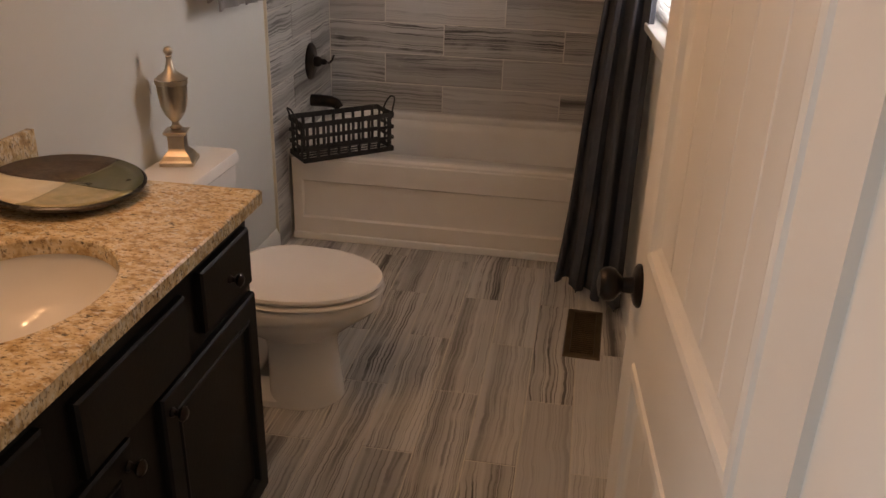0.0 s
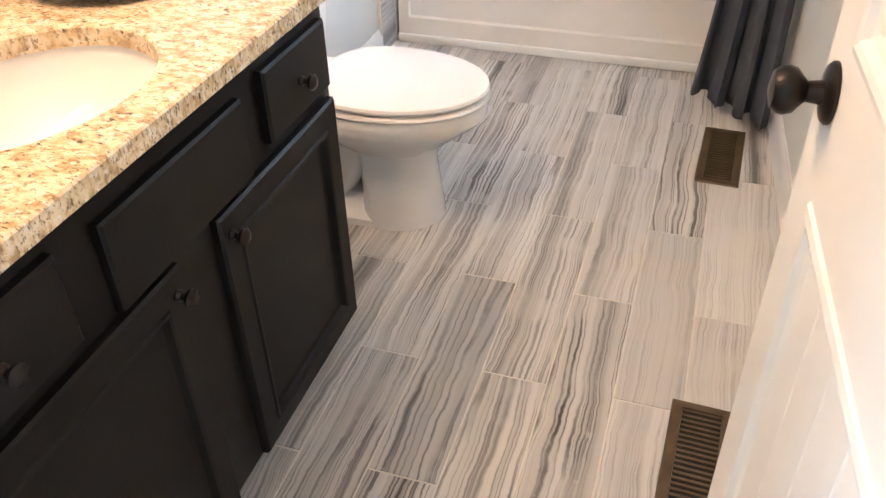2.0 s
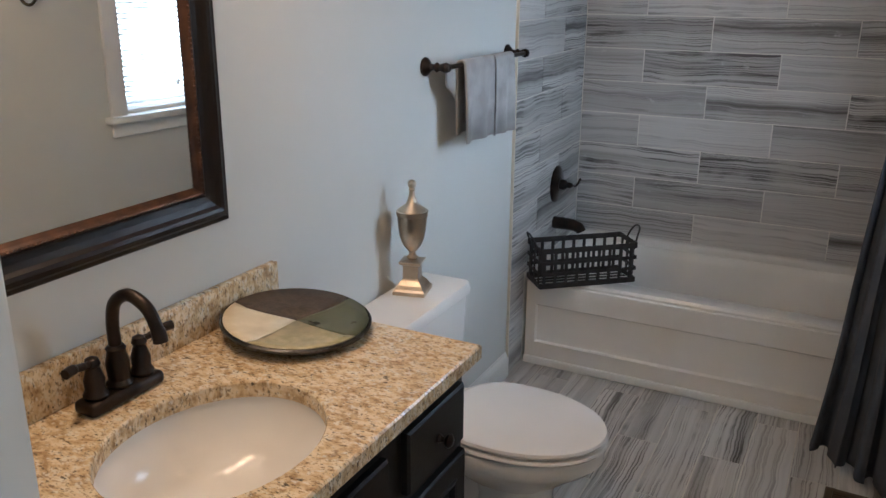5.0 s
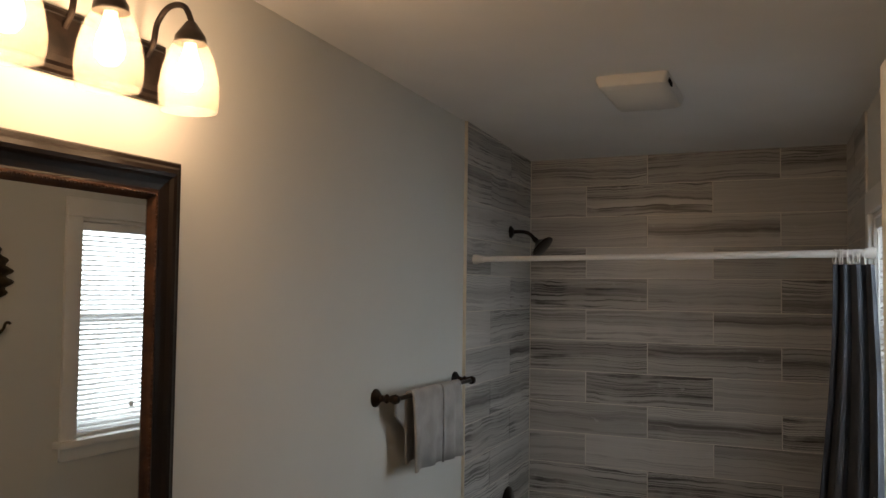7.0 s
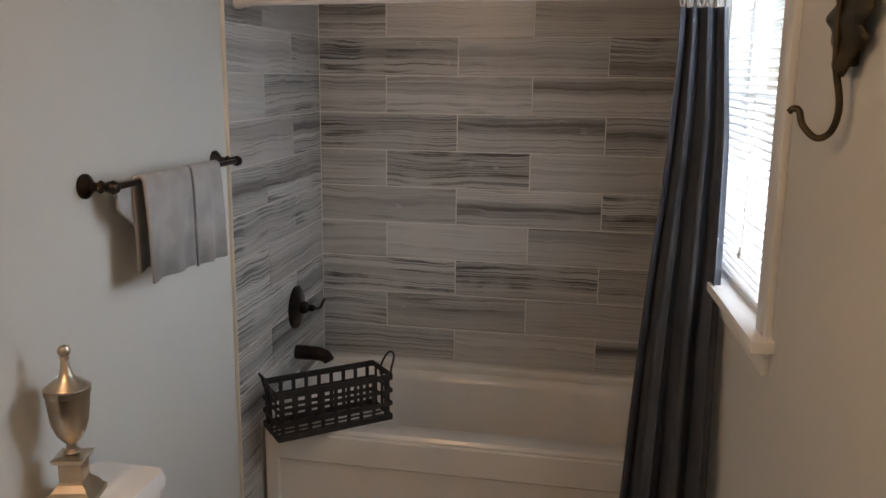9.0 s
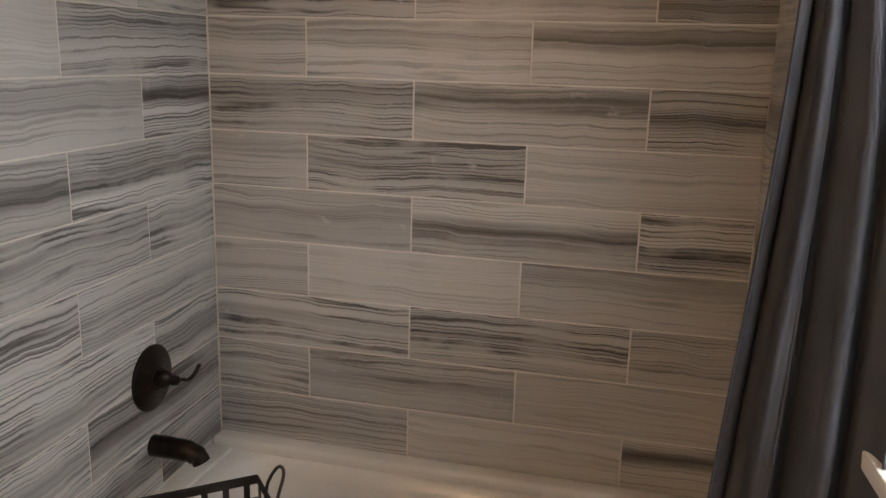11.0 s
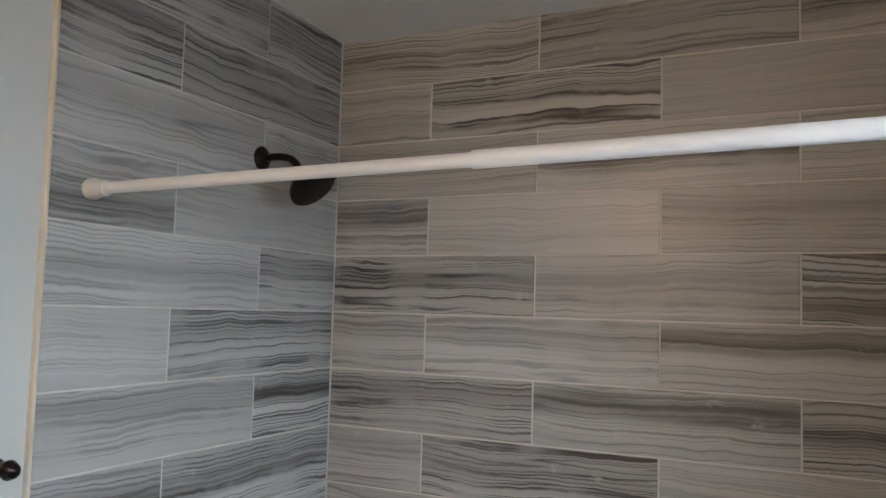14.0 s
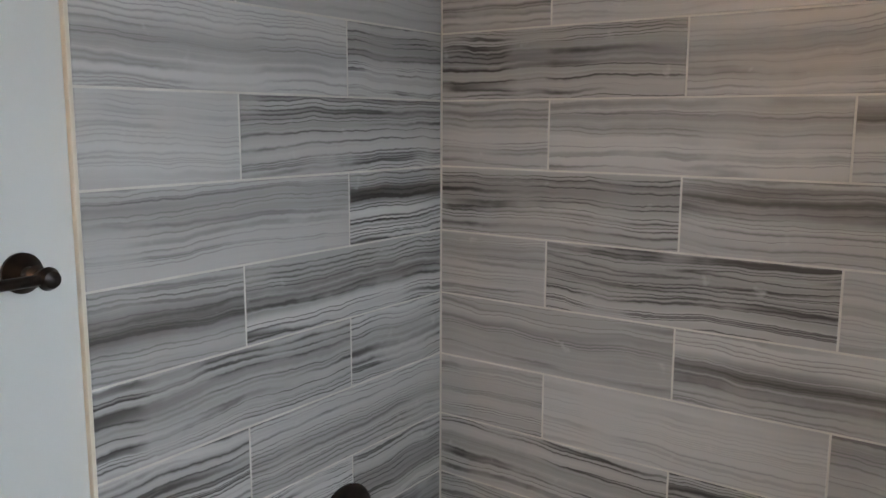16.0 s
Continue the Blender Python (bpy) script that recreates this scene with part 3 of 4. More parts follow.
for y in (0.0, BW):
    for z0, h in ((0.0, 0.022), (0.056, 0.015), (0.106, 0.015), (BH - 0.024, 0.024)):
        strap("strap", (0, BL, y - 0.0015, y + 0.0015, z0, z0 + h))
    for k in range(9):
        x = 0.01 + k * (BL - 0.044) / 8
        strap("strap", (x, x + 0.015, y + (0.0016 if y == 0 else -0.0040), y + (0.0040 if y == 0 else -0.0016), 0.002, BH - 0.004))
for x in (0.0, BL):
    for z0, h in ((0.0, 0.022), (0.056, 0.015), (0.106, 0.015), (BH - 0.024, 0.024)):
        strap("strap", (x - 0.0015, x + 0.0015, 0.002, BW - 0.002, z0, z0 + h))
    for y in (0.02, 0.074, 0.128):
        xi = 0.0028 if x == 0 else BL - 0.0028
        strap("strap", (xi - 0.001, xi + 0.001, y, y + 0.022, 0.002, BH - 0.004))
    out = -1 if x == 0 else 1
    part("handle", tube(bmesh.new(), curve_points([(x + out * 0.004, 0.035, BH - 0.04), (x + out * 0.012, 0.035, BH + 0.005), (x + out * 0.030, 0.050, BH + 0.045), (x + out * 0.036, 0.075, BH + 0.054), (x + out * 0.030, 0.100, BH + 0.045), (x + out * 0.012, 0.115, BH + 0.005), (x + out * 0.004, 0.115, BH - 0.04)]), 0.004, 10), DARK_METAL, basket)
for k in range(5):
    strap("strap", (0.004, BL - 0.004, 0.008 + k * 0.034, 0.028 + k * 0.034, 0.0005, 0.0025))

# ---- toilet ----
toilet = thing("toilet", "white porcelain two-piece toilet with closed lid", "toilet", pose(-0.008, -1.985, 0))


def egg(x0, x1, half, z, n=44, back=0.72):
    """Outline of a toilet bowl: blunt at x0, rounded long nose at x1."""
    out = []
    cxx = x0 + (x1 - x0) * 0.42
    for k in range(n):
        a = 2 * math.pi * k / n
        c, s = math.cos(a), math.sin(a)
        rx = (x1 - cxx) if c > 0 else (cxx - x0)
        p = 1.0 if c > 0 else back
        out.append(Vector((cxx + rx * math.copysign(abs(c) ** p, c), half * math.copysign(abs(s) ** (1.0 if c > 0 else 0.85), s), z)))
    return out


bm = bmesh.new()
loft(bm, [egg(0.375, 0.605, 0.122, 0.0, back=0.35), egg(0.375, 0.603, 0.120, 0.03, back=0.35), egg(0.372, 0.592, 0.108, 0.12, back=0.35), egg(0.368, 0.585, 0.098, 0.20, back=0.35), egg(0.345, 0.595, 0.102, 0.235, back=0.45), egg(0.29, 0.632, 0.135, 0.268, back=0.6),
          egg(0.24, 0.675, 0.170, 0.302), egg(0.22, 0.715, 0.194, 0.332), egg(0.22, 0.731, 0.204, 0.350), egg(0.22, 0.733, 0.206, 0.380), egg(0.225, 0.726, 0.201, 0.392)])
part("bowl", bm, PORCELAIN, toilet)
bm = bmesh.new()
loft(bm, [rounded_rect(0.27, 0, 0.185, 0.122, 0.05, 0.0), rounded_rect(0.27, 0, 0.185, 0.122, 0.05, 0.022), rounded_rect(0.27, 0, 0.178, 0.112, 0.05, 0.034), rounded_rect(0.27, 0, 0.165, 0.085, 0.05, 0.050), rounded_rect(0.27, 0, 0.160, 0.060, 0.045, 0.075)])
part("base", bm, PORCELAIN, toilet)
for s in (-1, 1):
    part("trapway", tube(bmesh.new(), curve_points([(0.10, s * 0.030, 0.33), (0.14, s * 0.040, 0.20), (0.20, s * 0.042, 0.10), (0.28, s * 0.042, 0.105), (0.33, s * 0.045, 0.18), (0.37, s * 0.045, 0.27)]), 0.058, 18), PORCELAIN, toilet)
part("trap", boxed(0.03, 0.30, -0.075, 0.075, 0.20, 0.34, bevel=0.035, segs=4), PORCELAIN, toilet)
part("deck", boxed(0.02, 0.26, -0.18, 0.18, 0.335, 0.392, bevel=0.02, segs=4), PORCELAIN, toilet)
for name, z0, z1, gap in (("seat", 0.394, 0.412, 0.0), ("lid", 0.415, 0.436, 0.004)):
    bm = bmesh.new()
    loft(bm, [egg(0.245 + gap, 0.734 - gap, 0.202 - gap, z0), egg(0.238, 0.742 - gap, 0.209 - gap, (z0 + z1) / 2), egg(0.243 + gap, 0.738 - gap, 0.205 - gap, z1 - 0.003), egg(0.26, 0.715, 0.186, z1)])
    part(name, bm, PORCELAIN, toilet)
for s in (-1, 1):
    part("hinge", boxed(0.215, 0.262, s * 0.075 - 0.018, s * 0.075 + 0.018, 0.392, 0.425, bevel=0.008, segs=3), PORCELAIN, toilet)
bm = bmesh.new()
loft(bm, [rounded_rect(0.102, 0, 0.080, 0.205, 0.03, 0.393), rounded_rect(0.104, 0, 0.088, 0.220, 0.03, 0.55), rounded_rect(0.106, 0, 0.092, 0.228, 0.03, 0.700)])
part("tank", bm, PORCELAIN, toilet)
bm = bmesh.new()
loft(bm, [rounded_rect(0.106, 0, 0.092, 0.230, 0.03, 0.7005), rounded_rect(0.106, 0, 0.100, 0.240, 0.032, 0.708), rounded_rect(0.106, 0, 0.100, 0.240, 0.032, 0.728), rounded_rect(0.106, 0, 0.094, 0.234, 0.030, 0.742)])
part("tank_lid", bm, PORCELAIN, toilet)
part("flush_lever", tube(bmesh.new(), [(0.200, -0.165, 0.655), (0.214, -0.165, 0.655), (0.218, -0.14, 0.652), (0.218, -0.10, 0.646)], 0.006, 10), CHROME, toilet, "chrome flush lever")
part("bolt_cap", lathe(bmesh.new(), [(0.014, 0.0), (0.013, 0.012), (0.006, 0.018)], pose(0.30, -0.100, 0.026), 14), PORCELAIN, toilet)

urn = thing("trophy_urn", "brushed champagne metal lidded urn on a square plinth", "urn", pose(0.070, -1.925, 0.7425, 0, 0, 14) @ Matrix.Scale(0.97, 4))
part("plinth", lathe(bmesh.new(), [(0.052, 0.0), (0.052, 0.012), (0.046, 0.018), (0.040, 0.030), (0.028, 0.044), (0.025, 0.050), (0.025, 0.092), (0.034, 0.098), (0.036, 0.106), (0.020, 0.110)], pose(0, 0, 0), square=True), NICKEL, urn, smooth=False)
part("cup", lathe(bmesh.new(), [(0.014, 0.109), (0.020, 0.116), (0.012, 0.124), (0.011, 0.134), (0.018, 0.142), (0.030, 0.158), (0.040, 0.185), (0.045, 0.225), (0.047, 0.252), (0.050, 0.254), (0.050, 0.268), (0.044, 0.270)], segs=36), NICKEL, urn)
part("lid", lathe(bmesh.new(), [(0.045, 0.270), (0.040, 0.276), (0.018, 0.292), (0.011, 0.312), (0.008, 0.332), (0.011, 0.336), (0.007, 0.340), (0.013, 0.347), (0.014, 0.355), (0.010, 0.363), (0.002, 0.367)], segs=32), NICKEL, urn)

# ---- towel bar and towel ----
bar = thing("towel_bar", "dark bronze wall towel bar with turned posts", "towel bar")
BAR_Z, BAR_X = 1.407, 0.066
for y in (-1.697, -1.035):
    part("post", lathe(bmesh.new(), [(0.030, 0.0), (0.030, 0.006), (0.022, 0.014), (0.012, 0.022), (0.010, 0.034), (0.016, 0.044), (0.010, 0.054), (0.014, 0.064), (0.017, 0.076), (0.012, 0.088), (0.003, 0.092)], pose(-0.0095, y, BAR_Z, 0, 90, 0)), BRONZE, bar)
part("rail", tube(bmesh.new(), [(BAR_X, -1.697, BAR_Z), (BAR_X, -1.035, BAR_Z)], 0.008, 14), BRONZE, bar)


def draped(name, y0, y1, front, back, lift, label):
    t = thing(name, label, "towel")
    bm = bmesh.new()
    path = [(BAR_X - 0.016 - lift, BAR_Z - back), (BAR_X - 0.013 - lift, BAR_Z - 0.03)]
    path += [(BAR_X + (0.0105 + lift) * math.cos(a), BAR_Z + (0.0105 + lift) * math.sin(a)) for a in [math.pi - math.pi * k / 10 for k in range(11)]]
    path += [(BAR_X + 0.013 + lift, BAR_Z - 0.03), (BAR_X + 0.016 + lift, BAR_Z - front * 0.5), (BAR_X + 0.015 + lift, BAR_Z - front)]
    cols = 26
    rows = []
    for k, (x, z) in enumerate(path):
        row = []
        for i in range(cols + 1):
            y = y0 + (y1 - y0) * i / cols
            hang = max(BAR_Z - z, 0)
            row.append(Vector((x + 0.010 * hang / 0.3 * math.sin(11 * i / cols + y0 * 7), y, z + 0.002 * math.sin(5 * i / cols) * hang / 0.3)))
        rows.append(row)
    loft(bm, rows, closed=False, cap=(False, False))
    c = part("cloth", bm, TOWEL, t)
    mod = c.modifiers.new("thickness", "SOLIDIFY")
    mod.thickness, mod.offset = 0.007, 1
    return t


draped("hand_towel", -1.592, -1.360, 0.255, 0.23, 0.0, "grey terry hand towel folded over the towel bar")
draped("bath_towel", -1.348, -1.185, 0.265, 0.24, 0.0, "grey terry towel folded over the towel bar")

flap = bmesh.new()
rows = []
for k in range(9):
    f = k / 8
    rows.append([Vector((BAR_X - 0.019 + 0.004 * math.sin(3 * g), -1.655 + 0.075 * g, BAR_Z - 0.004 - f * (0.055 + 0.055 * g ** 0.8))) for g in [i / 8 for i in range(9)]])
loft(flap, rows, closed=False, cap=(False, False))
flap_ob = part("folded_corner", flap, TOWEL, bpy.data.objects["hand_towel"])
flap_ob.modifiers.new("thickness", "SOLIDIFY").thickness = 0.006

# ---- vanity ----
VY0, VY1, VX, VZ = -3.615, -2.530, 0.535, 0.868
vanity = thing("vanity_cabinet", "espresso stained vanity cabinet with raised frame doors and drawers", "cabinet")
bm = bmesh.new()
box(bm, -0.008, VX - 0.06, VY0 + 0.02, VY1 - 0.02, 0.0, 0.095)
box(bm, -0.008, VX - 0.02, VY0, VY1, 0.075, 0.72)
box(bm, -0.008, VX - 0.02, VY1 - 0.018, VY1, 0.72, VZ)
box(bm, -0.008, VX - 0.02, VY0, VY0 + 0.018, 0.72, VZ)
part("body", bm, CABINET, vanity, smooth=False)
part("face_frame", boxed(VX - 0.020, VX, VY0, VY1, 0.070, VZ, bevel=0.002), CABINET, vanity)
part("side_foot", boxed(-0.008, VX - 0.07, VY1 - 0.02, VY1 - 0.001, 0.0, 0.075), CABINET, vanity)


def front(name, y0, y1, z0, z1, panel):
    bm = bmesh.new()
    ring = lambda d, x: [Vector((x, a, b)) for a, b in ((y0 + d, z0 + d), (y1 - d, z0 + d), (y1 - d, z1 - d), (y0 + d, z1 - d))]
    rings = [ring(0, VX + 0.0005), ring(0, VX + 0.014), ring(0.005, VX + 0.019)]
    if panel:
        rings += [ring(0.050, VX + 0.019), ring(0.053, VX + 0.023), ring(0.060, VX + 0.022), ring(0.066, VX + 0.010), ring(0.080, VX + 0.009)]
    loft(bm, rings)
    return part(name, bm, CABINET, vanity, smooth=False)


def knob_on(parent, y, z):
    part("knob", lathe(bmesh.new(), [(0.010, 0.0), (0.010, 0.003), (0.006, 0.008), (0.006, 0.014), (0.014, 0.020), (0.016, 0.026), (0.011, 0.031), (0.003, 0.033)], pose(VX + 0.0195, y, z, 0, 90, 0), 20), BRONZE, parent, "dark bronze knob")


for a, b in ((-2.805, -2.555), (-3.59, -3.335)):
    knob_on(front("drawer", a, b, 0.685, 0.825, False), (a + b) / 2, 0.752)
front("false_front", -3.255, -2.880, 0.665, 0.812, False)
knob_on(front("door", -3.012, -2.545, 0.080, 0.655, True), -2.985, 0.612)
knob_on(front("door", -3.59, -3.125, 0.080, 0.655, True), -3.150, 0.612)

SINK = (0.325, -3.085)
counter = thing("granite_countertop", "speckled tan and brown polished granite vanity top", "countertop")
bm = bmesh.new()
N = 64
oval = lambda rx, ry, z: [Vector((SINK[0] + rx * math.cos(2 * math.pi * k / N), SINK[1] + ry * math.sin(2 * math.pi * k / N), z)) for k in range(N)]
CX0, CX1, CY0, CY1 = -0.009, 0.576, -3.70, -2.518


def to_edge(d, z):
    out = []
    for k in range(N):
        c, s = math.cos(2 * math.pi * k / N), math.sin(2 * math.pi * k / N)
        tx = ((CX1 - d - SINK[0]) / c) if c > 1e-6 else ((CX0 + d - SINK[0]) / c if c < -1e-6 else 1e9)
        ty = ((CY1 - d - SINK[1]) / s) if s > 1e-6 else ((CY0 + d - SINK[1]) / s if s < -1e-6 else 1e9)
        t = min(tx, ty)
        out.append(Vector((SINK[0] + t * c, SINK[1] + t * s, z)))
    for px, py in ((CX1 - d, CY1 - d), (CX0 + d, CY1 - d), (CX0 + d, CY0 + d), (CX1 - d, CY0 + d)):
        i = min(range(N), key=lambda q: (out[q].x - px) ** 2 + (out[q].y - py) ** 2)
        out[i] = Vector((px, py, z))
    return out


loft(bm, [oval(0.178, 0.218, 0.871), oval(0.178, 0.218, 0.902), oval(0.181, 0.221, 0.906), to_edge(0.004, 0.906), to_edge(0.0, 0.902), to_edge(0.0, 0.873), to_edge(0.003, 0.870), oval(0.178, 0.218, 0.871)], cap=(False, False))
part("slab", bm, GRANITE, counter)
part("backsplash", boxed(-0.009, 0.011, CY0, -2.500, 0.9065, 1.003, bevel=0.0025), GRANITE, counter)

sink = thing("undermount_sink", "oval white porcelain sink basin under the granite", "sink")
bm = bmesh.new()
loft(bm, [oval(0.195, 0.235, 0.8695), oval(0.186, 0.226, 0.8695), oval(0.180, 0.220, 0.855), oval(0.165, 0.203, 0.810), oval(0.125, 0.155, 0.765), oval(0.06, 0.075, 0.745), oval(0.024, 0.024, 0.742)], cap=(False, True))
part("bowl", bm, PORCELAIN, sink)
part("drain", lathe(bmesh.new(), [(0.023, 0.0), (0.022, 0.003), (0.012, 0.004)], pose(SINK[0], SINK[1], 0.743), 20), BRONZE, sink)

faucet = thing("bathroom_faucet", "dark bronze gooseneck faucet with two lever handles", "faucet", pose(0.072, -3.060, 0.9065) @ Matrix.Scale(1.06, 4))
part("base", boxed(-0.026, 0.026, -0.083, 0.083, 0.0, 0.026, bevel=0.010, segs=3), BRONZE, faucet)
part("spout", tube(bmesh.new(), curve_points([(0, 0, 0.10), (0, 0, 0.145), (0.012, 0.0, 0.185), (0.048, 0, 0.205), (0.088, 0, 0.188), (0.108, 0, 0.150), (0.112, 0, 0.132)]), [0.0115] * 40 + [0.013] * 9, 16), BRONZE, faucet)
part("spout_base", lathe(bmesh.new(), [(0.022, 0.026), (0.024, 0.032), (0.019, 0.040), (0.021, 0.070), (0.016, 0.092), (0.018, 0.098), (0.013, 0.104)]), BRONZE, faucet)
for s in (-1, 1):
    h = part("handle", lathe(bmesh.new(), [(0.020, 0.026), (0.022, 0.032), (0.017, 0.042), (0.018, 0.060), (0.011, 0.082), (0.014, 0.088), (0.011, 0.098), (0.003, 0.102)], pose(0, s * 0.052, 0)), BRONZE, faucet)
    part("lever", tube(bmesh.new(), curve_points([(0, s * 0.052, 0.092), (0.006, s * 0.075, 0.094), (0.012, s * 0.098, 0.100), (0.016, s * 0.118, 0.100)]), [0.006] * 8 + [0.007] * 8 + [0.009] * 9, 12), BRONZE, h)

plate = thing("decorative_plate", "round glazed plate in cream, brown, tan and olive quarters", "plate", pose(0.176, -2.652, 0.9105, 0, 4, -3) @ Matrix.Scale(1.05, 4))
part("underside", lathe(bmesh.new(), [(0.105, 0.006), (0.110, 0.006), (0.148, 0.014), (0.160, 0.022), (0.161, 0.028), (0.156, 0.031), (0.154, 0.026), (0.100, 0.018)], segs=56), PLATE_BLACK, plate)
part("foot_ring", lathe(bmesh.new(), [(0.112, 0.007), (0.110, -0.004), (0.104, -0.004), (0.104, 0.007)], segs=40), PLATE_BLACK, plate)
for a0, a1, mat, label in ((0, 80, PLATE_GREEN, "olive green glaze"), (80, 190, PLATE_BROWN, "brown woven relief glaze"), (190, 270, PLATE_CREAM, "cream glaze"), (270, 360, PLATE_TAN, "tan leaf-pattern glaze")):
    bm = bmesh.new()
    rows = []
    for r, z in ((0.002, 0.0205), (0.08, 0.0208), (0.125, 0.0235), (0.154, 0.0305)):
        rows.append([Vector((r * math.cos(radians(a0 + (a1 - a0) * k / 16)), r * math.sin(radians(a0 + (a1 - a0) * k / 16)), z)) for k in range(17)])
    loft(bm, rows, closed=False, cap=(False, False))
    q = part("glazed_quarter", bm, mat, plate, label)
    mod = q.modifiers.new("thickness", "SOLIDIFY")
    mod.thickness, mod.offset = 0.002, -1

# ---- mirror ----
mirror = thing("wall_mirror", "framed wall mirror with dark moulded wood and copper beading", "mirror")
MY0, MY1, MZ0, MZ1 = -3.45, -2.664, 1.152, 2.043


def moulding(name, profile, material):
    """A picture-frame moulding: (inset, height) pairs round the mirror's outline."""
    bm = bmesh.new()
    rows = []
    for d, x in profile:
        rows.append([Vector((-0.0095 + x, a, b)) for a, b in ((MY0 + d, MZ0 + d), (MY1 - d, MZ0 + d), (MY1 - d, MZ1 - d), (MY0 + d, MZ1 - d))])
    loft(bm, rows, cap=(False, False))
    part(name, bm, material, mirror, smooth=False)


moulding("frame", [(0.0, 0.0), (0.0, 0.020), (0.004, 0.026), (0.012, 0.028), (0.018, 0.034), (0.028, 0.038), (0.036, 0.036), (0.042, 0.028), (0.054, 0.024), (0.066, 0.022), (0.071, 0.024)], FRAME_WOOD)
moulding("beading", [(0.071, 0.023), (0.074, 0.027), (0.079, 0.026), (0.083, 0.020), (0.090, 0.013)], FRAME_GILT)
part("glass", boxed(-0.0090, 0.0030, MY0 + 0.06, MY1 - 0.06, MZ0 + 0.06, MZ1 - 0.06), MIRROR, mirror, "clear mirror glass", smooth=False)
beads = bmesh.new()
for k in range(70):
    f = k / 69
    for p in ((0.0155, MY1 - 0.0765, MZ0 + 0.08 + f * (MZ1 - MZ0 - 0.16)), (0.0155, MY0 + 0.08 + f * (MY1 - MY0 - 0.16), MZ1 - 0.0765), (0.0155, MY0 + 0.08 + f * (MY1 - MY0 - 0.16), MZ0 + 0.0765)):
        bmesh.ops.create_cube(beads, size=0.005, matrix=pose(*p, 45, 20, 45))
tagged(part("beads", beads, FRAME_GILT, mirror), "tiny copper beads along the frame", kind="stuff")

# ---- vanity light ----
vlight = thing("vanity_light", "dark bronze three-lamp vanity light with glowing seeded glass shades", "wall lamp")
LY = (-2.778, -2.992, -3.206)
bm = bmesh.new()
rows = []
for d, x in ((0.0, 0.0), (0.0, 0.010), (0.006, 0.014), (0.014, 0.015), (0.020, 0.022), (0.032, 0.024)):
    rows.append([Vector((-0.0095 + x, a, b)) for a, b in ((-3.292 + d, 2.168 + d), (-2.708 - d, 2.168 + d), (-2.708 - d, 2.297 - d), (-3.292 + d, 2.297 - d))])
loft(bm, rows, cap=(False, True))
part("backplate", bm, BRONZE, vlight, smooth=False)
for y in LY:
    part("arm", tube(bmesh.new(), curve_points([(0.012, y, 2.257), (0.030, y, 2.284), (0.040, y, 2.327), (0.070, y, 2.357), (0.110, y, 2.354), (0.130, y, 2.322), (0.130, y, 2.307)]), 0.0065, 12), BRONZE, vlight)
    part("socket_cup", lathe(bmesh.new(), [(0.010, 2.318), (0.014, 2.312), (0.024, 2.298), (0.032, 2.286), (0.033, 2.272), (0.030, 2.272)], pose(0.130, y, 0)), BRONZE, vlight)
    sh = part("shade", lathe(bmesh.new(), [(0.030, 2.280), (0.036, 2.270), (0.047, 2.247), (0.057, 2.212), (0.062, 2.177), (0.061, 2.147), (0.058, 2.130), (0.0555, 2.130), (0.0585, 2.147), (0.0595, 2.177), (0.0545, 2.212), (0.0445, 2.247), (0.034, 2.268), (0.028, 2.278)], pose(0.130, y, 0), 36), SHADE, vlight, "seeded clear glass shade")
    sh.visible_shadow = False
    b = part("bulb", lathe(bmesh.new(), [(0.012, 2.272), (0.014, 2.257), (0.024, 2.227), (0.028, 2.207), (0.026, 2.188), (0.016, 2.174), (0.002, 2.170)], pose(0.130, y, 0), 20), BULB, vlight, "glowing frosted bulb")
    b.visible_shadow = False
    lamp_data = bpy.data.lights.new("bulb_light", "POINT")
    lamp_data.energy, lamp_data.color, lamp_data.shadow_soft_size = 6.4, (1.0, 0.62, 0.36), 0.03
    lamp = new("bulb_light", lamp_data)
    lamp.parent, lamp.location = vlight, (0.130, y, 2.202)

# ---- leaf wall hook ----
hook = thing("leaf_wall_hook", "bronzed metal leaf wall hook with a curled prong", "hook", RIGHT @ pose(0.0095, -1.95, 1.570))
leaf = bmesh.new()
outline = []
for k in range(41):
    t = k / 40
    w = 0.115 * math.sin(math.pi * min(t * 1.08, 1)) ** 0.7 * (1 - 0.35 * t) * (1 + 0.18 * math.sin(t * 2 * math.pi * 6.5))
    outline.append((max(w, 0.002), 0.105 + 0.285 * t))
rows = []
for w, z in outline:
    rows.append([Vector((-0.020 - 0.012 * (1 - (f * f)) + 0.004 * math.sin(z * 90), f * w, z)) for f in (-1, -0.66, -0.33, 0, 0.33, 0.66, 1)])
loft(leaf, rows, closed=False, cap=(False, False))
lf = part("leaf", leaf, LEAF_METAL, hook)
lf.modifiers.new("thickness", "SOLIDIFY").thickness = 0.002
part("stem", tube(bmesh.new(), curve_points([(-0.030, 0, 0.36), (-0.036, 0, 0.24), (-0.034, 0, 0.13), (-0.022, 0, 0.060), (-0.026, 0.012, 0.016), (-0.044, 0.028, 0.002), (-0.064, 0.042, 0.022), (-0.070, 0.050, 0.046), (-0.078, 0.056, 0.050), (-0.084, 0.060, 0.044)]), 0.0058, 12), LEAF_METAL, hook)
part("wall_pad", boxed(-0.032, -0.0005, -0.010, 0.010, 0.12, 0.20, bevel=0.004), LEAF_METAL, hook)

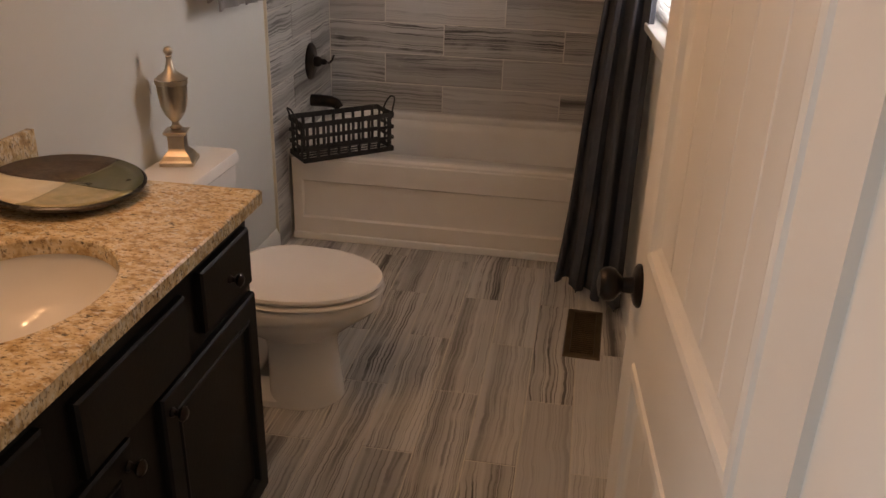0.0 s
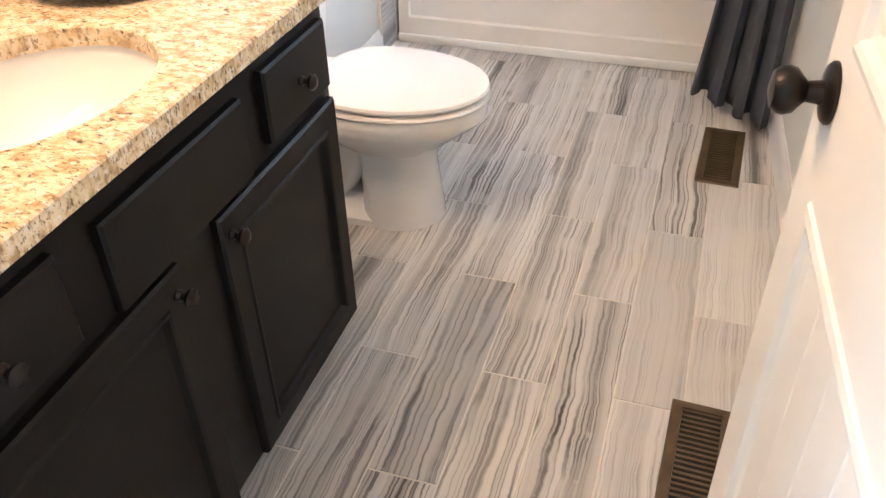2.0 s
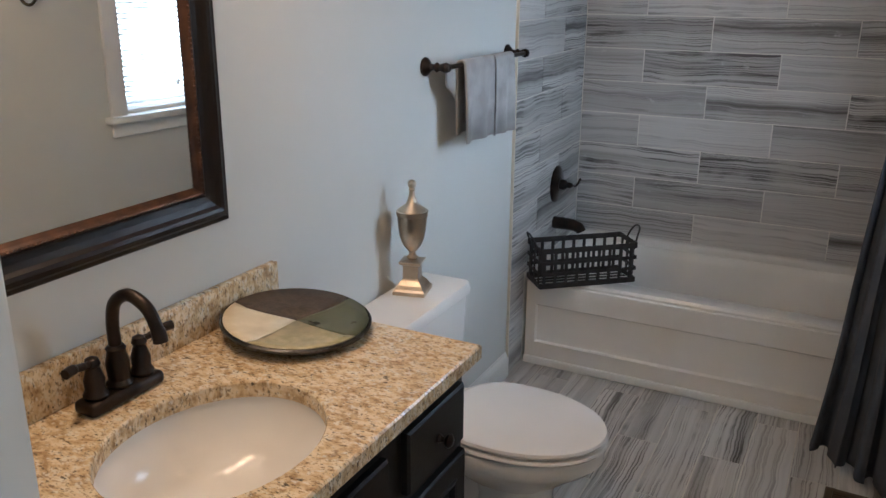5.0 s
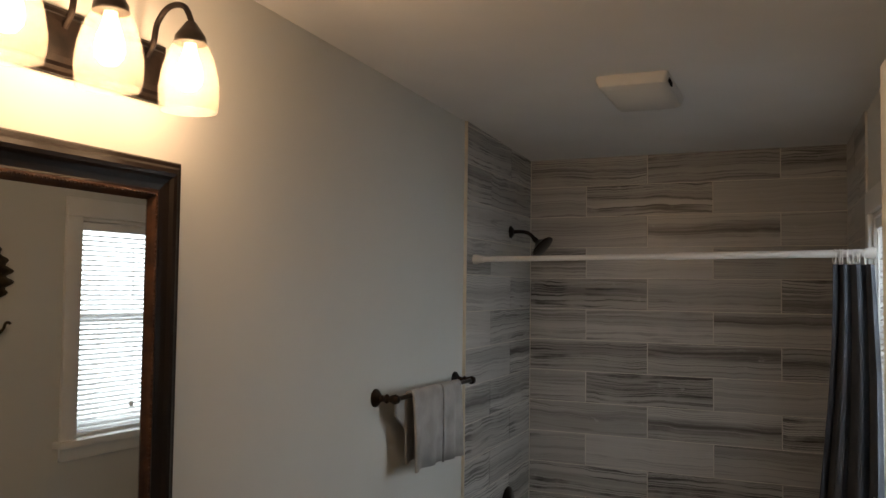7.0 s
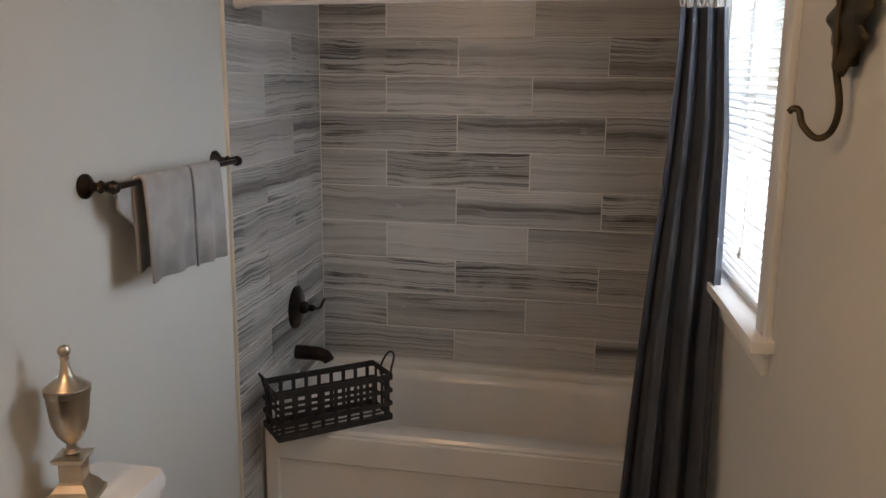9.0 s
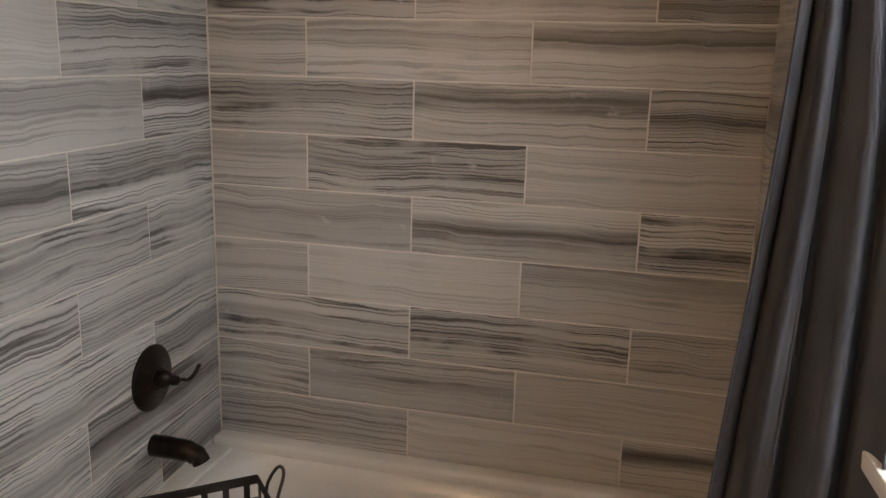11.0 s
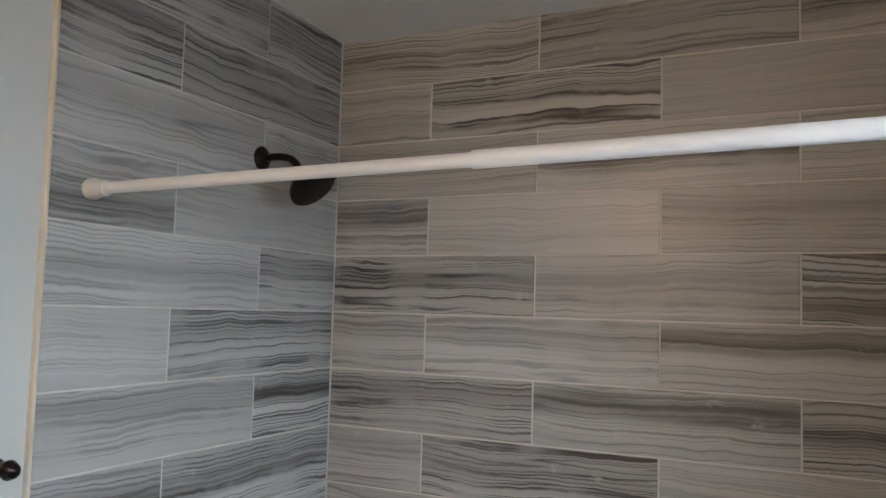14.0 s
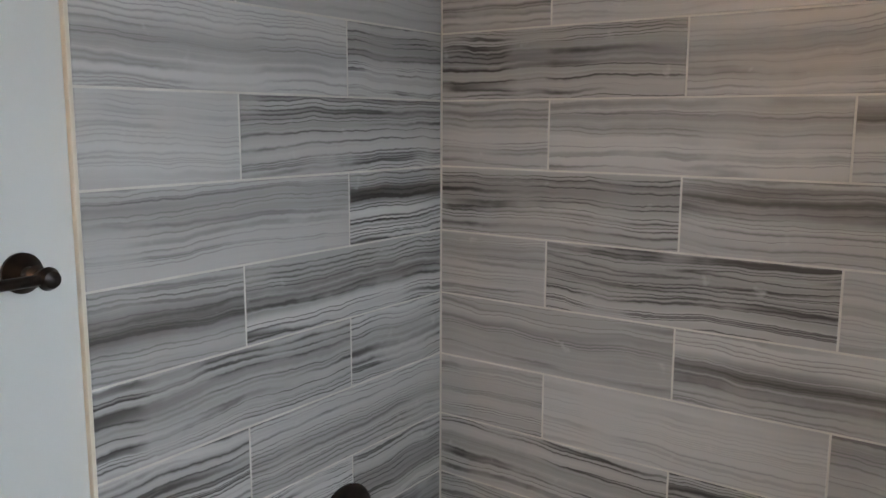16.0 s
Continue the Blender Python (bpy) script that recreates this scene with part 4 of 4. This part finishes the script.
# ---- ceiling fan ----
fan = thing("exhaust_fan", "square white plastic ceiling exhaust fan cover", "fan", pose(0.770, -1.235, CEIL + 0.036, -1.7, 0, 0))
bm = bmesh.new()
loft(bm, [rounded_rect(0, 0, 0.118, 0.180, 0.012, 0.002), rounded_rect(0, 0, 0.120, 0.182, 0.014, -0.010), rounded_rect(0, 0, 0.112, 0.172, 0.014, -0.034), rounded_rect(0, 0, 0.098, 0.155, 0.016, -0.044)])
part("cover", bm, WHITE_PLASTIC, fan)
# slots are not cut; black strips on the cover's side stand for their shade
for k in range(6):
    part("vent_slot_shade", boxed(0.1145, 0.1195, -0.150 + 0.012 * k, -0.146 + 0.012 * k, -0.030, -0.013), VENT_SHADE, fan, smooth=False)

# ---- floor registers ----


def register(m, length):
    r = thing("floor_register", "brown metal louvred floor register set into the tiles", "floor vent", m, "floor registers")
    w = 0.136
    bm = bmesh.new()
    ring = lambda d, z: [Vector((x, y, z)) for x, y in ((-w / 2 + d, -length / 2 + d), (w / 2 - d, -length / 2 + d), (w / 2 - d, length / 2 - d), (-w / 2 + d, length / 2 - d))]
    loft(bm, [ring(0, 0.0005), ring(0.004, 0.005), ring(0.024, 0.006), ring(0.026, 0.001)], cap=(False, False))
    part("frame", bm, REGISTER, r, smooth=False)
    # no hole is cut: a thin black sheet gives the shade under the louvres
    part("duct_shade", boxed(-w / 2 + 0.02, w / 2 - 0.02, -length / 2 + 0.02, length / 2 - 0.02, 0.0003, 0.0010), VENT_SHADE, r, "black sheet standing in for the shade below the louvres", smooth=False)
    n = 22
    for k in range(n):
        y = -length / 2 + 0.03 + (length - 0.06) * k / (n - 1)
        part("louvre", boxed(-w / 2 + 0.025, w / 2 - 0.025, y - 0.0035, y + 0.0035, 0.0012, 0.0045), REGISTER, r, smooth=False)
    return r


register(pose(1.374, -1.405, 0.0, 0, 0, -2.0), 0.372)
register(pose(1.385, -2.735, 0.0, 0, 0, -2.0), 0.372)

# ---- door ----
DOOR_A, DOOR_LEN = 4.6, 0.705
door = tagged(new("door_1"), "white two-panel plank interior door standing open", "door", kind="structure")
# local y runs from the hinge to the free edge, x towards the window wall
door.matrix_world = pose(1.440, -3.725, 0.008, 0, 0, DOOR_A)
TH = 0.035
R0, R1, PB, PM0, PM1, PT = 0.10, DOOR_LEN - 0.098, 0.22, 0.910, 1.078, 1.92
for name, b in (("stile", (0, TH, 0, R0, 0, 2.03)), ("stile", (0, TH, R1, DOOR_LEN, 0, 2.03)), ("rail", (0, TH, R0, R1, 0, PB)), ("rail", (0, TH, R0, R1, PM0, PM1)), ("rail", (0, TH, R0, R1, PT, 2.03))):
    part(name, boxed(*b), DOOR_PAINT, door, smooth=False)
for z0, z1 in ((PB, PM0), (PM1, PT)):
    bm = bmesh.new()
    for side, x, sgn in ((0, 0.0, 1), (1, TH, -1)):
        rows = []
        for d, h in ((0.0, 0.0), (0.003, -0.004), (0.012, -0.006), (0.020, -0.004), (0.026, 0.004), (0.034, 0.008)):
            rows.append([Vector((x + sgn * h, a, b)) for a, b in ((R0 + d, z0 + d), (R1 - d, z0 + d), (R1 - d, z1 - d), (R0 + d, z1 - d))])
        loft(bm, rows, cap=(False, False))
    part("moulding", bm, DOOR_PAINT, door, smooth=False)
    n = 5
    pw = (R1 - R0 - 0.04) / n
    for k in range(n):
        y0 = R0 + 0.02 + k * pw
        part("plank", boxed(0.008, TH - 0.008, y0 + 0.0004, y0 + pw - 0.0004, z0 + 0.004, z1 - 0.004, bevel=0.0028, segs=1), DOOR_PAINT, door, smooth=False)
KY, KZ = DOOR_LEN - 0.060, 1.018
dk = part("door_knob", lathe(bmesh.new(), [(0.033, 0.0005), (0.033, 0.004), (0.029, 0.008), (0.013, 0.011), (0.011, 0.026), (0.016, 0.031), (0.024, 0.038), (0.026, 0.046), (0.025, 0.053), (0.019, 0.060), (0.006, 0.063)], pose(0, KY, KZ, 0, -90, 0), 32), BRONZE, door, "dark bronze door knob")
part("door_knob", lathe(bmesh.new(), [(0.033, 0.0005), (0.033, 0.004), (0.029, 0.008), (0.013, 0.011), (0.011, 0.026), (0.016, 0.031), (0.024, 0.038), (0.026, 0.046), (0.025, 0.053), (0.019, 0.060), (0.006, 0.063)], pose(TH, KY, KZ, 0, 90, 0), 32), BRONZE, door, "dark bronze door knob")
part("latch_plate", boxed(0.006, TH - 0.006, DOOR_LEN + 0.0002, DOOR_LEN + 0.0022, KZ - 0.028, KZ + 0.028), BRONZE, door)
for z in (0.22, 1.02, 1.82):
    part("hinge", tube(bmesh.new(), [(-0.006, -0.004, z - 0.045), (-0.006, -0.004, z + 0.045)], 0.006, 12), BRONZE, door)

# ---- tiles: each a piece of its own, shared meshes by size ----
tile_meshes = {}


def tile_mesh(length, height, material, depth=0.008):
    key = (round(length, 3), round(height, 3), material.name)
    if key not in tile_meshes:
        bm = bmesh.new()
        hx, hy, c = length / 2, height / 2, 0.0012
        ring = lambda d, z: [Vector((sx * (hx - d), sy * (hy - d), z)) for sx, sy in ((-1, -1), (1, -1), (1, 1), (-1, 1))]
        loft(bm, [ring(0, -depth), ring(0, -c), ring(c, 0)])
        tile_meshes[key] = finish("tile", bm, material, False)
    return tile_meshes[key]


VEINS = {"p": (0.12, 0.0), "s": (0.35, 0.35), "l": (0.65, 0.25), "L": (1.0, 0.35), "d": (0.45, 0.95), "D": (0.95, 0.85)}


def lay(parent, m, length, height, material, kind=""):
    if length < 0.012 or height < 0.012:
        return
    t = new("tile", tile_mesh(length, height, material))
    kind = kind or random.choice("pssllldL")
    thin, dark = VEINS[kind[0]]
    at = {"t": 0.75, "m": 0.5, "b": 0.22}.get(kind[1:], random.uniform(0.1, 0.9))
    t.color = (thin, dark, at, 1)
    t.parent = parent
    t.matrix_parent_inverse = parent.matrix_world.inverted()
    t.matrix_world = m @ pose(0, 0, random.uniform(-0.0004, 0.0004))


TILE_H, TILE_L0, GAP = 0.1555, 0.43, 0.0042


def run(parent, place, joints, material, top_limit=2.475, rows=range(-3, 14), keep=None, kinds=()):
    """Courses of a wall; place(s, z) is the piece's pose at distance s along the wall. joints: (odd, even) breaks."""
    for k in rows:
        z0, z1 = max(TILE_L0 + k * TILE_H, 0.002), min(TILE_L0 + (k + 1) * TILE_H, top_limit)
        breaks = joints[k % 2]
        if k < 0:
            if keep is None:
                continue
            breaks = keep
        words = kinds[k].split() if 0 <= k < len(kinds) else ()
        for i, (a, b) in enumerate(zip(breaks, breaks[1:])):
            lay(parent, place((a + b) / 2, (z0 + z1) / 2), b - a - GAP, z1 - z0 - GAP, material, words[i] if i < len(words) else "")


objs = bpy.data.objects
A, B = (-0.029, 0.265, 0.878, 1.456), (-0.029, 0.570, 1.178, 1.456)
run(objs["wall_back"], lambda s, z: pose(s, 0, z, 90, 0, 0), (B, A), STONE,
    kinds=("lm p dt", "l lm p", "Lm L lm", "lm p s", "s dm Lb", "st Lm p", "Lt dt Dm", "s st dt", "Lm sm Db", "dt p s", "st dm s", "sb Lt p", "lm lt Lm"))
LB, LA = (0.0, 0.335, 0.9455), (0.0, 0.628, 0.9455)
wl = structure("wall_tile_bed_left", boxed(-0.10, -0.0016, -0.9455, 0.0, 0.0, 2.50), GROUT, "beige grout between the alcove wall tiles", LEFT)
run(wl, lambda s, z: LEFT @ pose(0, -s, z, 90, 0, 90), (LB, LA), STONE, keep=(0.77, 0.9455),
    kinds=("Db Dm", "Dm Lm", "Lm Lb", "lm Lt", "Lm Lm", "Dm dm", "Dt st", "Lt p", "Lt sm", "p db", "lm st", "Lm Dt", "L L"))
wr = structure("wall_tile_bed_right", boxed(0.0016, 0.0099, -0.64, 0.0, 0.0, 2.50), GROUT, "beige grout between the alcove wall tiles", RIGHT)
run(wr, lambda s, z: RIGHT @ pose(0, -s, z, 90, 0, -90), ((0.0, 0.29, 0.64), (0.0, 0.45, 0.64)), STONE)

COL, LEN = 0.1555, 0.690
for c in range(-4, 9):
    x0 = 1.194 + (c - 6 - 1) * COL
    x1 = x0 + COL
    xa, xb = max(x0, -0.012), min(x1, 1.47 + (COL if c == 8 else 0))
    if c == 8:
        xb = 1.63
    if xb - xa < 0.015:
        continue
    edges = [-0.765]
    e = -1.205 if c % 2 == 1 else -0.860
    while e > -3.85:
        edges.append(e)
        e -= LEN
    edges.append(-3.85)
    for a, b in zip(edges, edges[1:]):
        lay(objs["floor"], pose((xa + xb) / 2, (a + b) / 2, 0, 0, 0, 90), a - b - GAP, xb - xa - GAP, STONE_FLOOR)
